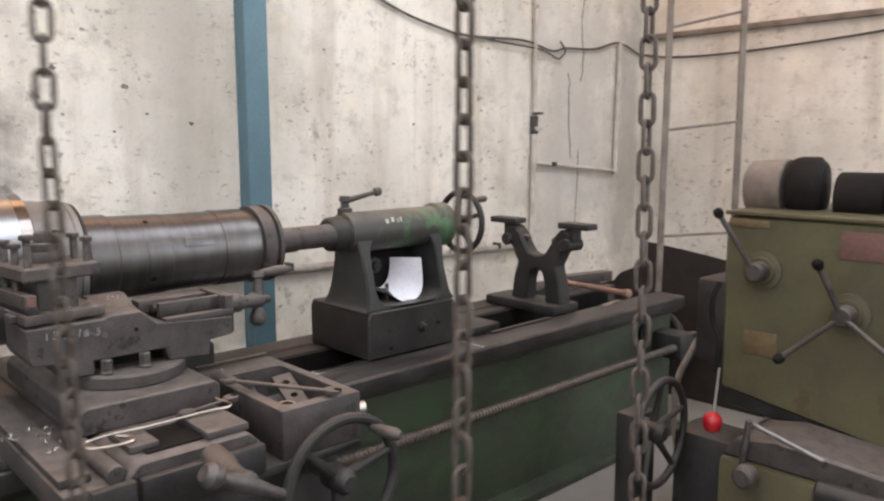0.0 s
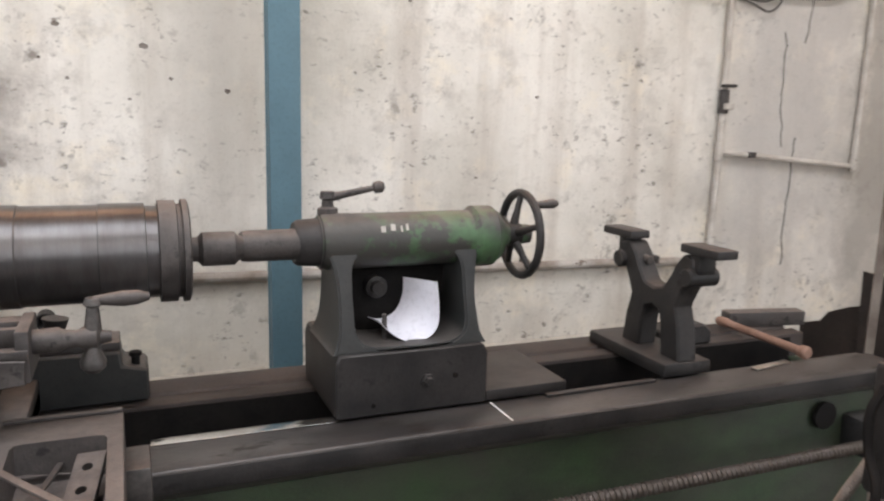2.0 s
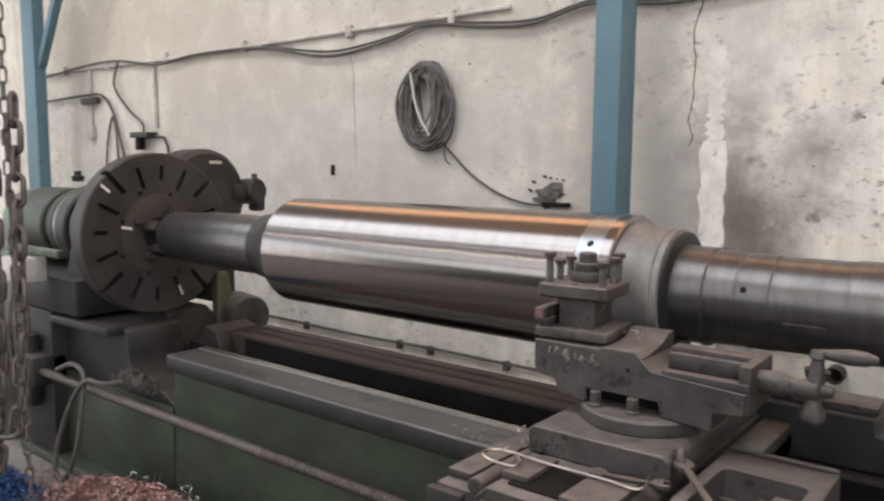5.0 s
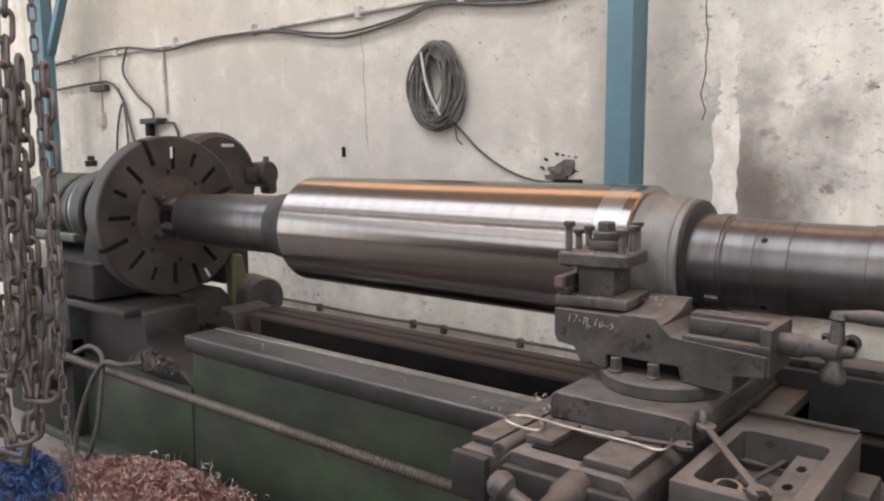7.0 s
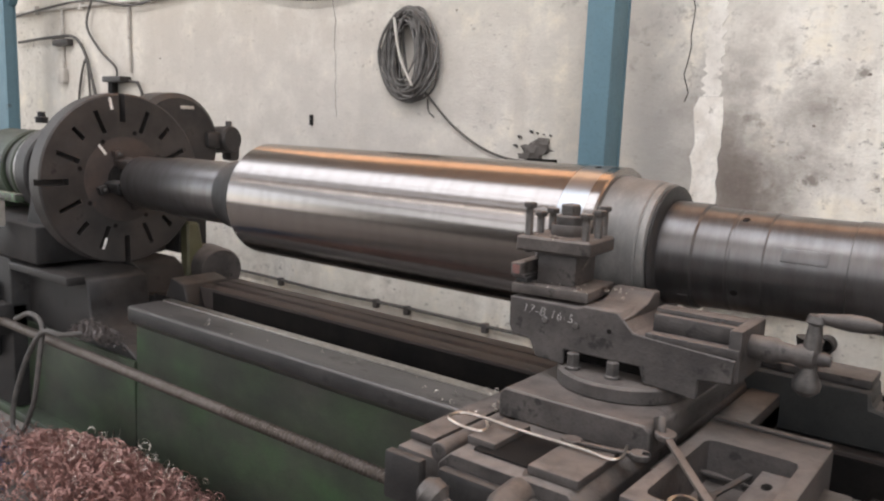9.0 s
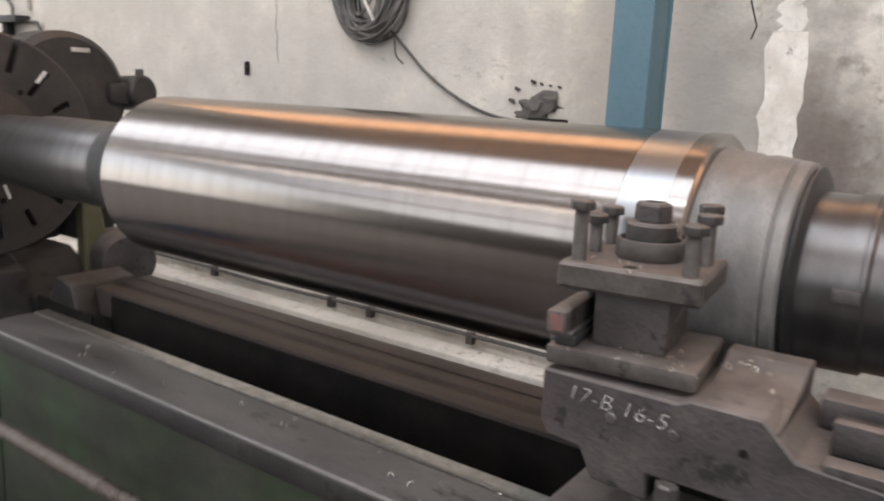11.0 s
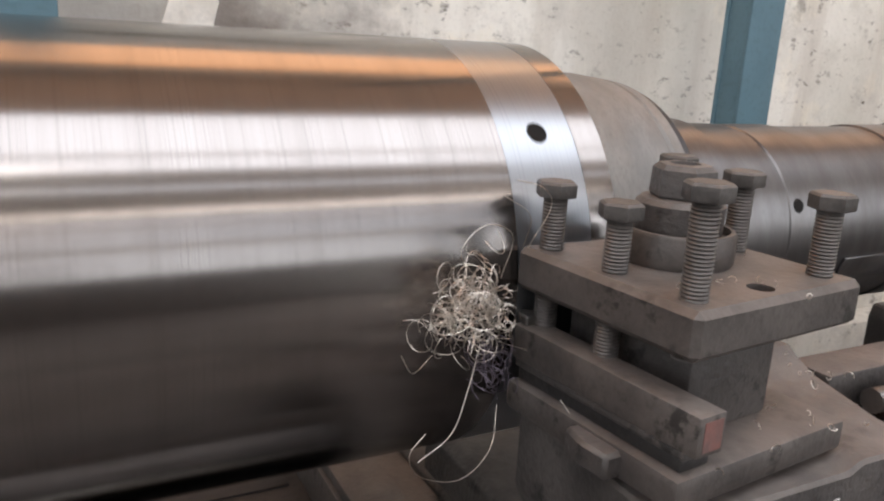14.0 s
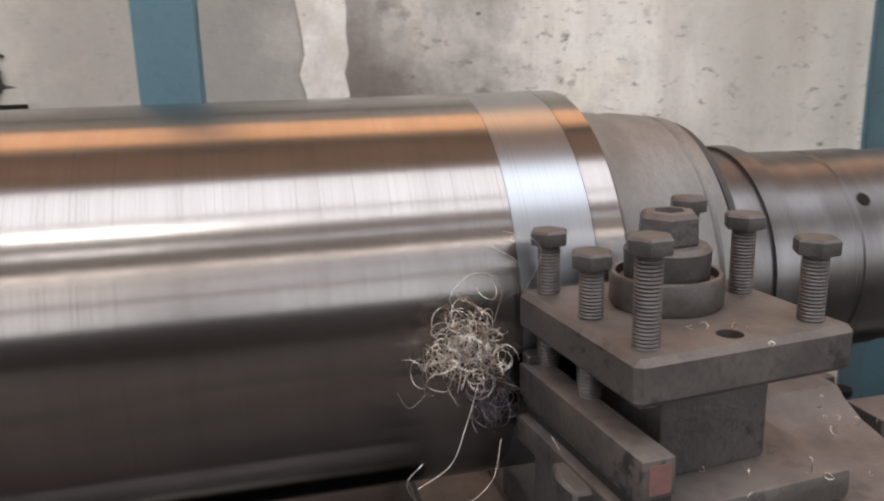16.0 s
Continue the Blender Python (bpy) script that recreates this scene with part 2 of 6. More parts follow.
def plaster(name, base, patches):
    """Old lime-washed plaster: damp clouds, mould spots, soot, and stains and darker patches of given shape (x, z, half
    width, half height, colour).
    """
    m, n, l, p = nodes_of(name)
    tc = n.new("ShaderNodeTexCoord")
    vec = tc.outputs["Object"]
    cloud, mid, spot, fine = noise_of(n, l, vec, 0.9, 6), noise_of(n, l, vec, 4.2, 6, 0.65), noise_of(n, l, vec, 13, 5, 0.62), noise_of(n, l, vec, 70, 4)
    col = mixer(n, l, base, tuple(c * f for c, f in zip(base, (0.66, 0.65, 0.62))), ramp(n, l, cloud, 0.42, 0.66))
    col = mixer(n, l, col, tuple(c * f for c, f in zip(base, (1.1, 1.02, 0.86))), calc(n, l, "MULTIPLY", ramp(n, l, mid, 0.55, 0.75), 0.6))
    mp = n.new("ShaderNodeMapping")
    mp.inputs["Scale"].default_value = (3.0, 3.0, 0.28)
    l.new(vec, mp.inputs[0])
    drip = noise_of(n, l, mp.outputs[0], 1.6, 5)
    col = mixer(n, l, col, (0.40, 0.35, 0.30), calc(n, l, "MULTIPLY", ramp(n, l, drip, 0.52, 0.76), 0.72))
    smudge = noise_of(n, l, vec, 7.5, 6, 0.7)
    col = mixer(n, l, col, (0.40, 0.37, 0.335), calc(n, l, "MULTIPLY", ramp(n, l, smudge, 0.52, 0.72), 0.62))
    gate = ramp(n, l, noise_of(n, l, vec, 1.3, 4), 0.46, 0.62)
    mould = calc(n, l, "MULTIPLY", ramp(n, l, spot, 0.585, 0.70), gate)
    col = mixer(n, l, col, (0.17, 0.145, 0.125), calc(n, l, "MULTIPLY", mould, 0.8))
    flat = n.new("ShaderNodeMapping")
    flat.inputs["Scale"].default_value = (0.75, 0.75, 1.25)
    l.new(vec, flat.inputs[0])
    tiny = calc(n, l, "MULTIPLY", ramp(n, l, noise_of(n, l, flat.outputs[0], 27, 5, 0.66), 0.585, 0.68), ramp(n, l, noise_of(n, l, vec, 2.6, 3), 0.40, 0.58))
    col = mixer(n, l, col, (0.13, 0.11, 0.095), calc(n, l, "MULTIPLY", tiny, 0.85))
    sep = n.new("ShaderNodeSeparateXYZ")
    l.new(vec, sep.inputs[0])
    for x, z, w, h, soft_edge, amount, color in patches:
        dx = calc(n, l, "DIVIDE", calc(n, l, "ABSOLUTE", calc(n, l, "SUBTRACT", sep.outputs[0], x), 0), w)
        dz = calc(n, l, "DIVIDE", calc(n, l, "ABSOLUTE", calc(n, l, "SUBTRACT", sep.outputs[2], z), 0), h)
        edge = calc(n, l, "ADD", calc(n, l, "MAXIMUM", dx, dz), calc(n, l, "MULTIPLY", calc(n, l, "SUBTRACT", mid, 0.5), 1.3 + soft_edge))
        inside = n.new("ShaderNodeMapRange")
        inside.inputs[1].default_value, inside.inputs[2].default_value = 1.12 + 0.35 * soft_edge, 0.72 - 0.6 * soft_edge
        l.new(edge, inside.inputs[0])
        col = mixer(n, l, col, color, calc(n, l, "MULTIPLY", inside.outputs[0], amount))
    l.new(mixer(n, l, col, (0.3, 0.27, 0.23), calc(n, l, "MULTIPLY", ramp(n, l, fine, 0.55, 0.8), 0.35)), p.inputs["Base Color"])
    p.inputs["Roughness"].default_value = 0.92
    b = n.new("ShaderNodeBump")
    b.inputs["Strength"].default_value, b.inputs["Distance"].default_value = 0.35, 0.01
    l.new(calc(n, l, "ADD", calc(n, l, "ADD", spot, mid), calc(n, l, "MULTIPLY", fine, 0.5)), b.inputs["Height"])
    l.new(b.outputs[0], p.inputs["Normal"])
    return m


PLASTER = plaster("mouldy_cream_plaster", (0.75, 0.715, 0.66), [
    # three broad soft patches make the left half greyer and browner
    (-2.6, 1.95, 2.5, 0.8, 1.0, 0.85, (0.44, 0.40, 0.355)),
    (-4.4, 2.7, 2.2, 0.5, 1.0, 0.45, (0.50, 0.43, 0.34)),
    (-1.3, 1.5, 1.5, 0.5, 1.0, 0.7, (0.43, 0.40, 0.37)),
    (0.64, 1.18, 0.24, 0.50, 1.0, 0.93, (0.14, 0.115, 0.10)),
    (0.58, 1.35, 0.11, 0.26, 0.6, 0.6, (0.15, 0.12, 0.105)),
    # darker band low on the wall behind the bed
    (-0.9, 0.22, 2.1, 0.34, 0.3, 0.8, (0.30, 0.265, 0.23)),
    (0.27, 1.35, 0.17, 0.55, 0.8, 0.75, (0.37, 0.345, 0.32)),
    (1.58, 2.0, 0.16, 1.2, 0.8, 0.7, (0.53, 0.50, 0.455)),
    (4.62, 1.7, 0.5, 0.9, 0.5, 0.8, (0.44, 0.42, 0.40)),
    # tall darker strip next to the corner
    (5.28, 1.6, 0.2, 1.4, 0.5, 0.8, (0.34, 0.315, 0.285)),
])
PLASTER_END = plaster("grimy_cream_plaster", (0.70, 0.66, 0.605), [])


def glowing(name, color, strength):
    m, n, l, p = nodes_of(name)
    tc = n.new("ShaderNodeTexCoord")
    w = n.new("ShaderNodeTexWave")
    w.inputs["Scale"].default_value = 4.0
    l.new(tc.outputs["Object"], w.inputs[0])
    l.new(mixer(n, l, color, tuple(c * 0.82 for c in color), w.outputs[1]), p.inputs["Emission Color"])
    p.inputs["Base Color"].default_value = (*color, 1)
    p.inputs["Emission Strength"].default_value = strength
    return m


# Added glow: gives the roller its warm orange reflection
AMBER = glowing("amber_glow", (1.0, 0.56, 0.31), 2.1)

# ---------------------------------------------------------------- mesh tools
ORIGIN = {}


def thing(name, at, label, category, group=""):
    ob = new(name)
    ob.location = at
    ORIGIN[ob] = Vector(at)
    return tagged(ob, label, category, group)


def part(name, bm, material, parent=None, label="", smooth=True):
    """Links a bmesh, in world metres, as one mesh object under a thing or part."""
    at = ORIGIN.get(parent, Vector())
    bmesh.ops.translate(bm, verts=bm.verts, vec=-at)
    bmesh.ops.recalc_face_normals(bm, faces=bm.faces)
    me = bpy.data.meshes.new(name)
    bm.to_mesh(me)
    bm.free()
    me.materials.append(material)
    if smooth:
        me.polygons.foreach_set("use_smooth", [True] * len(me.polygons))
        me.set_sharp_from_angle(angle=radians(35))
    ob = new(name, me)
    if parent:
        ob.parent = parent
        ORIGIN[ob] = at
    if label:
        tagged(ob, label)
    return ob


def solid(name, bm, material, label, category, kind="", group="", smooth=True):
    """A thing that is one mesh, with its origin at its base."""
    lo = [min(v.co[i] for v in bm.verts) for i in range(3)]
    hi = [max(v.co[i] for v in bm.verts) for i in range(3)]
    at = Vector(((lo[0] + hi[0]) / 2, (lo[1] + hi[1]) / 2, lo[2])) if kind != "structure" else Vector()
    bmesh.ops.translate(bm, verts=bm.verts, vec=-at)
    ob = part(name, bm, material, None, "", smooth)
    ob.location = at
    ORIGIN[ob] = at
    return tagged(ob, label, category, group, kind)


def merge(bm, other, m=None):
    if m is not None:
        bmesh.ops.transform(other, matrix=m, verts=other.verts)
    me = bpy.data.meshes.new("tmp")
    other.to_mesh(me)
    other.free()
    bm.from_mesh(me)
    bpy.data.meshes.remove(me)
    return bm


def box(lo, hi, bevel=0.004, bm=None, m=None, segments=2):
    b = bmesh.new()
    bmesh.ops.create_cube(b, size=1)
    for v in b.verts:
        v.co = Vector([lo[i] + (v.co[i] + 0.5) * (hi[i] - lo[i]) for i in range(3)])
    if bevel:
        bmesh.ops.bevel(b, geom=b.edges[:], offset=min(bevel, 0.45 * min(hi[i] - lo[i] for i in range(3))), segments=segments, affect="EDGES", profile=0.5)
    if m is not None:
        bmesh.ops.transform(b, matrix=m, verts=b.verts)
    return merge(bm, b) if bm else b


def frame_of(d):
    d = Vector(d).normalized()
    return d.to_track_quat("Z", "Y").to_matrix().to_4x4()


def spun(profile, at=(0, 0, 0), axis=(0, 0, 1), seg=32, bm=None):
    """A body of revolution: profile rows (along, radius) round the axis from at; the ends are closed."""
    b = bmesh.new()
    rings = []
    for z, r in profile:
        r = max(r, 0.0004)
        rings.append([b.verts.new((r * math.cos(2 * math.pi * k / seg), r * math.sin(2 * math.pi * k / seg), z)) for k in range(seg)])
    for a, c in zip(rings, rings[1:]):
        for k in range(seg):
            b.faces.new((a[k], a[(k + 1) % seg], c[(k + 1) % seg], c[k]))
    b.faces.new(rings[0][::-1])
    b.faces.new(rings[-1])
    bmesh.ops.transform(b, matrix=Matrix.Translation(at) @ frame_of(axis), verts=b.verts)
    return merge(bm, b) if bm else b


def rod(p0, p1, r, seg=16, bm=None, round_ends=0.12):
    d = Vector(p1) - Vector(p0)
    k = min(r * round_ends, d.length / 4)
    return spun([(0, r - k), (k, r), (d.length - k, r), (d.length, r - k)], p0, d, seg, bm)


def tube(points, r, seg=8, bm=None, closed=False):
    """A round bar along a line of points."""
    b = bmesh.new()
    pts = [Vector(q) for q in points]
    rings, up = [], Vector((0, 0, 1))
    n = len(pts)
    for i, q in enumerate(pts):
        a, c = (pts[i - 1], pts[(i + 1) % n]) if closed or 0 < i < n - 1 else ((q, pts[1]) if i == 0 else (pts[-2], q))
        d = (c - a).normalized()
        side = d.cross(up)
        if side.length < 0.05:
            side = d.cross(Vector((1, 0, 0)))
        side.normalize()
        up = side.cross(d).normalized()
        rings.append([b.verts.new(q + r * (math.cos(2 * math.pi * k / seg) * side + math.sin(2 * math.pi * k / seg) * up)) for k in range(seg)])
    for a, c in zip(rings, rings[1:] + (rings[:1] if closed else [])):
        for k in range(seg):
            b.faces.new((a[k], a[(k + 1) % seg], c[(k + 1) % seg], c[k]))
    if not closed:
        b.faces.new(rings[0][::-1])
        b.faces.new(rings[-1])
    return merge(bm, b) if bm else b


def prism(poly, axis, lo, hi, bevel=0.003, bm=None):
    """A polygon pushed along x, y or z. The polygon's two numbers are the other two coordinates in order."""
    b = bmesh.new()
    at = {"x": lambda u, v, w: (w, u, v), "y": lambda u, v, w: (u, w, v), "z": lambda u, v, w: (u, v, w)}[axis]
    a, c = [b.verts.new(at(u, v, lo)) for u, v in poly], [b.verts.new(at(u, v, hi)) for u, v in poly]
    n = len(poly)
    for k in range(n):
        b.faces.new((a[k], a[(k + 1) % n], c[(k + 1) % n], c[k]))
    b.faces.new(a[::-1])
    b.faces.new(c)
    bmesh.ops.recalc_face_normals(b, faces=b.faces)
    if bevel:
        bmesh.ops.bevel(b, geom=b.edges[:], offset=bevel, segments=1, affect="EDGES")
    return merge(bm, b) if bm else b


def cut(body, cutters):
    """The body less the cutters."""
    obs = []
    for k, b in enumerate([body, *cutters]):
        bmesh.ops.recalc_face_normals(b, faces=b.faces)
        me = bpy.data.meshes.new("tmp")
        b.to_mesh(me)
        b.free()
        obs.append(new("tmp", me))
    for c in obs[1:]:
        mod = obs[0].modifiers.new("cut", "BOOLEAN")
        mod.operation, mod.object, mod.solver = "DIFFERENCE", c, "EXACT"
    bpy.context.view_layer.update()
    me = bpy.data.meshes.new_from_object(obs[0].evaluated_get(bpy.context.evaluated_depsgraph_get()))
    out = bmesh.new()
    out.from_mesh(me)
    bpy.data.meshes.remove(me)
    for o in obs:
        d = o.data
        bpy.data.objects.remove(o)
        bpy.data.meshes.remove(d)
    return out


def arc(cx, cy, r, a0, a1, n=10):
    return [(cx + r * math.cos(radians(a0 + (a1 - a0) * k / n)), cy + r * math.sin(radians(a0 + (a1 - a0) * k / n))) for k in range(n + 1)]


def bent(points, n=6):
    """A smooth line through points (Catmull-Rom)."""
    p = [Vector(q) for q in points]
    p = [2 * p[0] - p[1], *p, 2 * p[-1] - p[-2]]
    out = []
    for i in range(1, len(p) - 2):
        for k in range(n):
            t = k / n
            out.append(0.5 * (2 * p[i] + (p[i + 1] - p[i - 1]) * t + (2 * p[i - 1] - 5 * p[i] + 4 * p[i + 1] - p[i + 2]) * t * t + (3 * p[i] - p[i - 1] - 3 * p[i + 1] + p[i + 2]) * t ** 3))
    out.append(p[-2])
    return out

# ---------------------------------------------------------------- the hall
solid("floor", box((WEST - 0.3, SOUTH - 0.3, -0.2), (CORNER + 0.3, WALL + 0.3, 0), 0), FLOOR, "oil-stained grey concrete workshop floor, darkened mid-length for reflections", "floor", "structure")
bm = box((-3.4, WALL, 0), (CORNER + 0.2, WALL + 0.23, 2.85), 0)
box((WEST - 0.2, WALL, 0), (-3.4, WALL + 0.23, 4.25), 0, bm)
solid("wall_north", bm, PLASTER, "cream plastered wall with mould spots, damp stains and darker patches", "wall", "structure")
solid("wall_north_top", box((WEST - 0.2, WALL, 4.25), (CORNER + 0.2, WALL + 0.23, ROOF), 0), PLASTER_END, "plastered wall above the glowing amber strip", "wall", "structure")
# End walls left open out of view, to let the fill lamps in
bm = box((CORNER, -0.4, 0), (CORNER + 0.23, WALL, ROOF), 0)
box((CORNER, SOUTH - 0.2, 0), (CORNER + 0.23, -6.0, ROOF), 0, bm)
box((CORNER, -6.0, 4.1), (CORNER + 0.23, -0.4, ROOF), 0, bm)
solid("wall_east", bm, PLASTER_END, "grimy cream plastered end wall with an unseen opening for fill light", "wall", "structure")
bm = box((WEST - 0.23, 2.0, 0), (WEST, WALL, ROOF), 0)
box((WEST - 0.23, SOUTH - 0.2, 0), (WEST, -6.0, ROOF), 0, bm)
box((WEST - 0.23, -6.0, 4.1), (WEST, 2.0, ROOF), 0, bm)
solid("wall_west", bm, PLASTER_END, "grimy plastered far end wall, unseen, with an opening for fill light", "wall", "structure")
# Unseen closing wall, coloured dark to darken the roller's lower reflection
solid("wall_south", box((WEST, SOUTH - 0.23, 0), (CORNER, SOUTH, 2.82), 0), CLOTH, "unseen wall closing the hall, dark for the roller's reflection", "wall", "structure")
bm = box((WEST - 0.2, 1.86, ROOF), (CORNER + 0.2, WALL + 0.23, ROOF + 0.06), 0)
box((WEST - 0.2, -2.44, ROOF), (CORNER + 0.2, -1.2, ROOF + 0.06), 0, bm)
box((WEST - 0.2, -0.9, ROOF), (CORNER + 0.2, -0.22, ROOF + 0.06), 0, bm)
box((WEST - 0.2, -2.82, ROOF), (CORNER + 0.2, -2.66, ROOF + 0.06), 0, bm)
box((WEST - 0.2, -3.9, ROOF - 0.06), (CORNER + 0.2, -3.78, ROOF), 0, bm)
box((WEST - 0.2, SOUTH - 0.23, ROOF - 0.14), (CORNER + 0.2, -6.66, ROOF + 0.06), 0, bm)
solid("ceiling", bm, ROOFING, "pale grey sheet-metal roof with skylight strips", "ceiling", "structure")
solid("ceiling_purlin", box((WEST, 0.45, ROOF - 0.12), (CORNER, 0.52, ROOF - 0.001), 0.004), ROOFING, "rusty roof purlin crossing under the skylight", "purlin", "structure")
# Unseen strip, added so that warm light shows in the roller
solid("amber_strip_1", box((-3.4, WALL + 0.08, 2.85), (CORNER, WALL + 0.1, 4.25), 0), AMBER, "unseen glowing amber strip added high in the wall", "window", "structure")


def column(x, y0=3.17, w=0.112, depth=0.09):
    """A blue steel channel column on a foot plate."""
    t = thing("column", (x, y0, 0), "blue painted steel column standing before the plastered wall", "column", "columns along the wall")
    part("flange", box((x, y0, 0.02), (x + w, y0 + 0.012, ROOF - 0.02), 0.002), BLUE, t)
    part("web", box((x + 0.004, y0 + 0.0125, 0.02), (x + 0.014, y0 + depth - 0.0125, ROOF - 0.02), 0.002), BLUE, t)
    part("web", box((x + w - 0.014, y0 + 0.0125, 0.02), (x + w - 0.004, y0 + depth - 0.0125, ROOF - 0.02), 0.002), BLUE, t)
    part("flange", box((x, y0 + depth - 0.012, 0.02), (x + w, y0 + depth, ROOF - 0.02), 0.002), BLUE, t)
    part("foot_plate", box((x - 0.05, y0 - 0.05, 0), (x + w + 0.05, y0 + depth + 0.05, 0.02), 0.002), BLUE, t)
    return t


column(0.078, depth=0.14)
column(1.762, w=0.115)
east = column(-5.02, w=0.2)
part("brace", prism([(-4.86, 2.35), (-4.80, 2.35), (-4.2, 3.3), (-4.3, 3.3)], "y", 3.2, 3.26, 0.003), BLUE, east, "sloping blue knee brace")

# ---------------------------------------------------------------- the lathe
BED, AY, AZ = 0.765, 2.447, 1.257
lathe = thing("lathe", (1.0, 2.5, 0), "long old green lathe with oily grey ways and a bare headstock", "lathe")


def way(y0, y1, x0, x1):
    """One way of the bed: flat top, a small lip, tapered underneath."""
    return prism([(y0, BED - 0.06), (y0, BED - 0.006), (y0 + 0.006, BED), (y1 - 0.05, BED), (y1 - 0.04, BED - 0.012), (y1, BED - 0.012), (y1, BED - 0.10), (y0 + 0.05, BED - 0.10)], "x", x0, x1, 0.002)


part("front_way", way(2.175, 2.378, -1.46, 3.88), RAIL, lathe, "oily worn steel front way")
part("back_way", prism([(2.635, BED - 0.1), (2.635, BED - 0.002), (2.70, BED), (2.705, BED - 0.012), (2.735, BED - 0.012), (2.74, BED), (2.862, BED), (2.862, BED - 0.08)], "x", -1.62, 3.88, 0.002), CLOTH, lathe, "dusty brown back way")
part("bed_wall", prism([(2.222, 0.04), (2.235, BED - 0.098), (2.30, BED - 0.098), (2.30, 0.04)], "x", -1.5, 3.84, 0.004), GREEN, lathe, "faded green painted bed side")
part("bed_wall", box((-1.62, 2.72, 0.04), (3.84, 2.80, BED - 0.09), 0.004), GREEN, lathe, "faded green painted bed back")
part("polished_strip", box((-1.455, 2.334, BED - 0.006), (0.468, 2.3775, BED + 0.0025), 0.001), BRIGHT, lathe, "bright worn inner edge of the front way")
part("back_ledge", box((-1.61, 2.795, BED + 0.001), (0.468, 2.861, BED + 0.005), 0.001), CLOTH, lathe, "dark outer ledge of the back way")
# Floor coloured black so the bed's inside reads as deep shade
part("bed_floor", box((-1.5, 2.30, 0.30), (3.84, 2.72, 0.34), 0.003), BLACK, lathe, "chip floor inside the bed, blackened as deep shade")
part("bed_foot", box((-2.9, 2.13, 0), (3.86, 2.86, 0.05), 0.01), GREEN, lathe)
part("bed_end", box((3.80, 2.24, 0.05), (3.855, 2.80, BED - 0.1), 0.008), GREEN, lathe)
for x in (-0.9, 0.0, 0.95, 1.9, 2.75):
    part("cross_rib", box((x, 2.386, 0.345), (x + 0.05, 2.626, BED - 0.16), 0.006), IRON_DARK, lathe)
# Black plates put the shade between the ways in as colour
part("inner_side", box((-1.5, 2.627, 0.34), (3.80, 2.6335, BED - 0.014), 0), BLACK, lathe, "inner side of the bed, blackened as deep shade")
part("inner_side", box((-1.45, 2.379, 0.34), (3.80, 2.385, BED - 0.025), 0), BLACK, lathe, "inner side of the bed, blackened as deep shade")
# Dark strip paints the shaded front face below the lit top
part("way_edge", box((-1.455, 2.1705, BED - 0.058), (3.875, 2.1745, BED - 0.008), 0.001), IRON_DARK, lathe, "front edge of the front way, darkened as shade")
part("bed_wall", box((-2.52, 2.222, 0.05), (-1.502, 2.238, 0.50), 0.003), GREEN, lathe, "faded green painted bed side")
# gap by the headstock
gap = prism([(-1.50, 0.05), (-1.50, 0.58), (-1.56, 0.62), (-1.62, 0.78), (-1.72, 0.80), (-1.78, 0.69), (-1.95, 0.68), (-2.0, 0.80), (-2.06, 0.83), (-2.5, 0.83), (-2.5, 0.05)], "y", 2.55, 2.80, 0.006)
part("gap_casting", gap, IRON_DARK, lathe, "dark grimy gap casting under the faceplate")
gap = prism([(-1.50, 0.05), (-1.50, 0.50), (-1.60, 0.55), (-1.86, 0.56), (-1.90, 0.66), (-1.92, 0.79), (-1.98, 0.81), (-2.5, 0.81), (-2.5, 0.05)], "y", 2.24, 2.548, 0.006)
part("gap_casting", gap, IRON_DARK, lathe, "dark grimy gap casting with a chip shelf")
part("gap_flange", box((-2.52, 2.15, 0.775), (-1.93, 2.2395, 0.815), 0.006), IRON_DARK, lathe, "dusty flange of the headstock seat")
part("gap_web", box((-1.86, 2.548, 0.56), (-1.50, 2.56, 0.70), 0.003), BLACK, lathe)
# headstock
head = part("headstock", box((-3.35, 2.15, 0.83), (-2.22, 2.85, 1.02), 0.02), IRON_DARK, lathe, "grimy dark green headstock casting")
part("bearing", prism([(2.20, 1.0), (2.24, 1.20), *[(AY + 0.19 * math.cos(radians(180 - k * 18)), AZ + 0.19 * math.sin(radians(k * 18))) for k in range(11)], (2.66, 1.20), (2.70, 1.0)], "x", -2.42, -2.24, 0.008), IRON_DARK, lathe)
part("bearing", prism([(2.20, 1.0), (2.24, 1.20), *[(AY + 0.19 * math.cos(radians(180 - k * 18)), AZ + 0.19 * math.sin(radians(k * 18))) for k in range(11)], (2.66, 1.20), (2.70, 1.0)], "x", -3.3, -3.12, 0.008), GREEN_LIGHT, lathe, "chipped green bearing cap")
part("oil_cup", spun([(0, 0.03), (0.03, 0.035), (0.035, 0.02), (0.06, 0.02)], (-2.74, 2.447, 1.50), (0, 0, 1), 16), IRON_DARK, lathe)
part("rail_guard", box((-3.1, 2.06, 1.14), (-2.20, 2.10, 1.18), 0.006), GREEN_LIGHT, lathe)
lever_box = part("lever_box", box((-2.62, 1.97, 1.0), (-2.44, 2.12, 1.13), 0.012), CONDUIT, lathe, "grubby cream switch box")
part("bracket", box((-2.60, 2.0, 0.84), (-2.55, 2.06, 1.0), 0.004), IRON_DARK, lathe)
part("shift_lever", tube(bent([(-2.50, 1.96, 0.55), (-2.46, 1.93, 0.8), (-2.48, 1.96, 1.02)]), 0.012), STEEL, lathe)
part("end_casting", box((-3.3, 2.15, 0.05), (-2.5, 2.85, 0.829), 0.01), IRON_DARK, lathe)
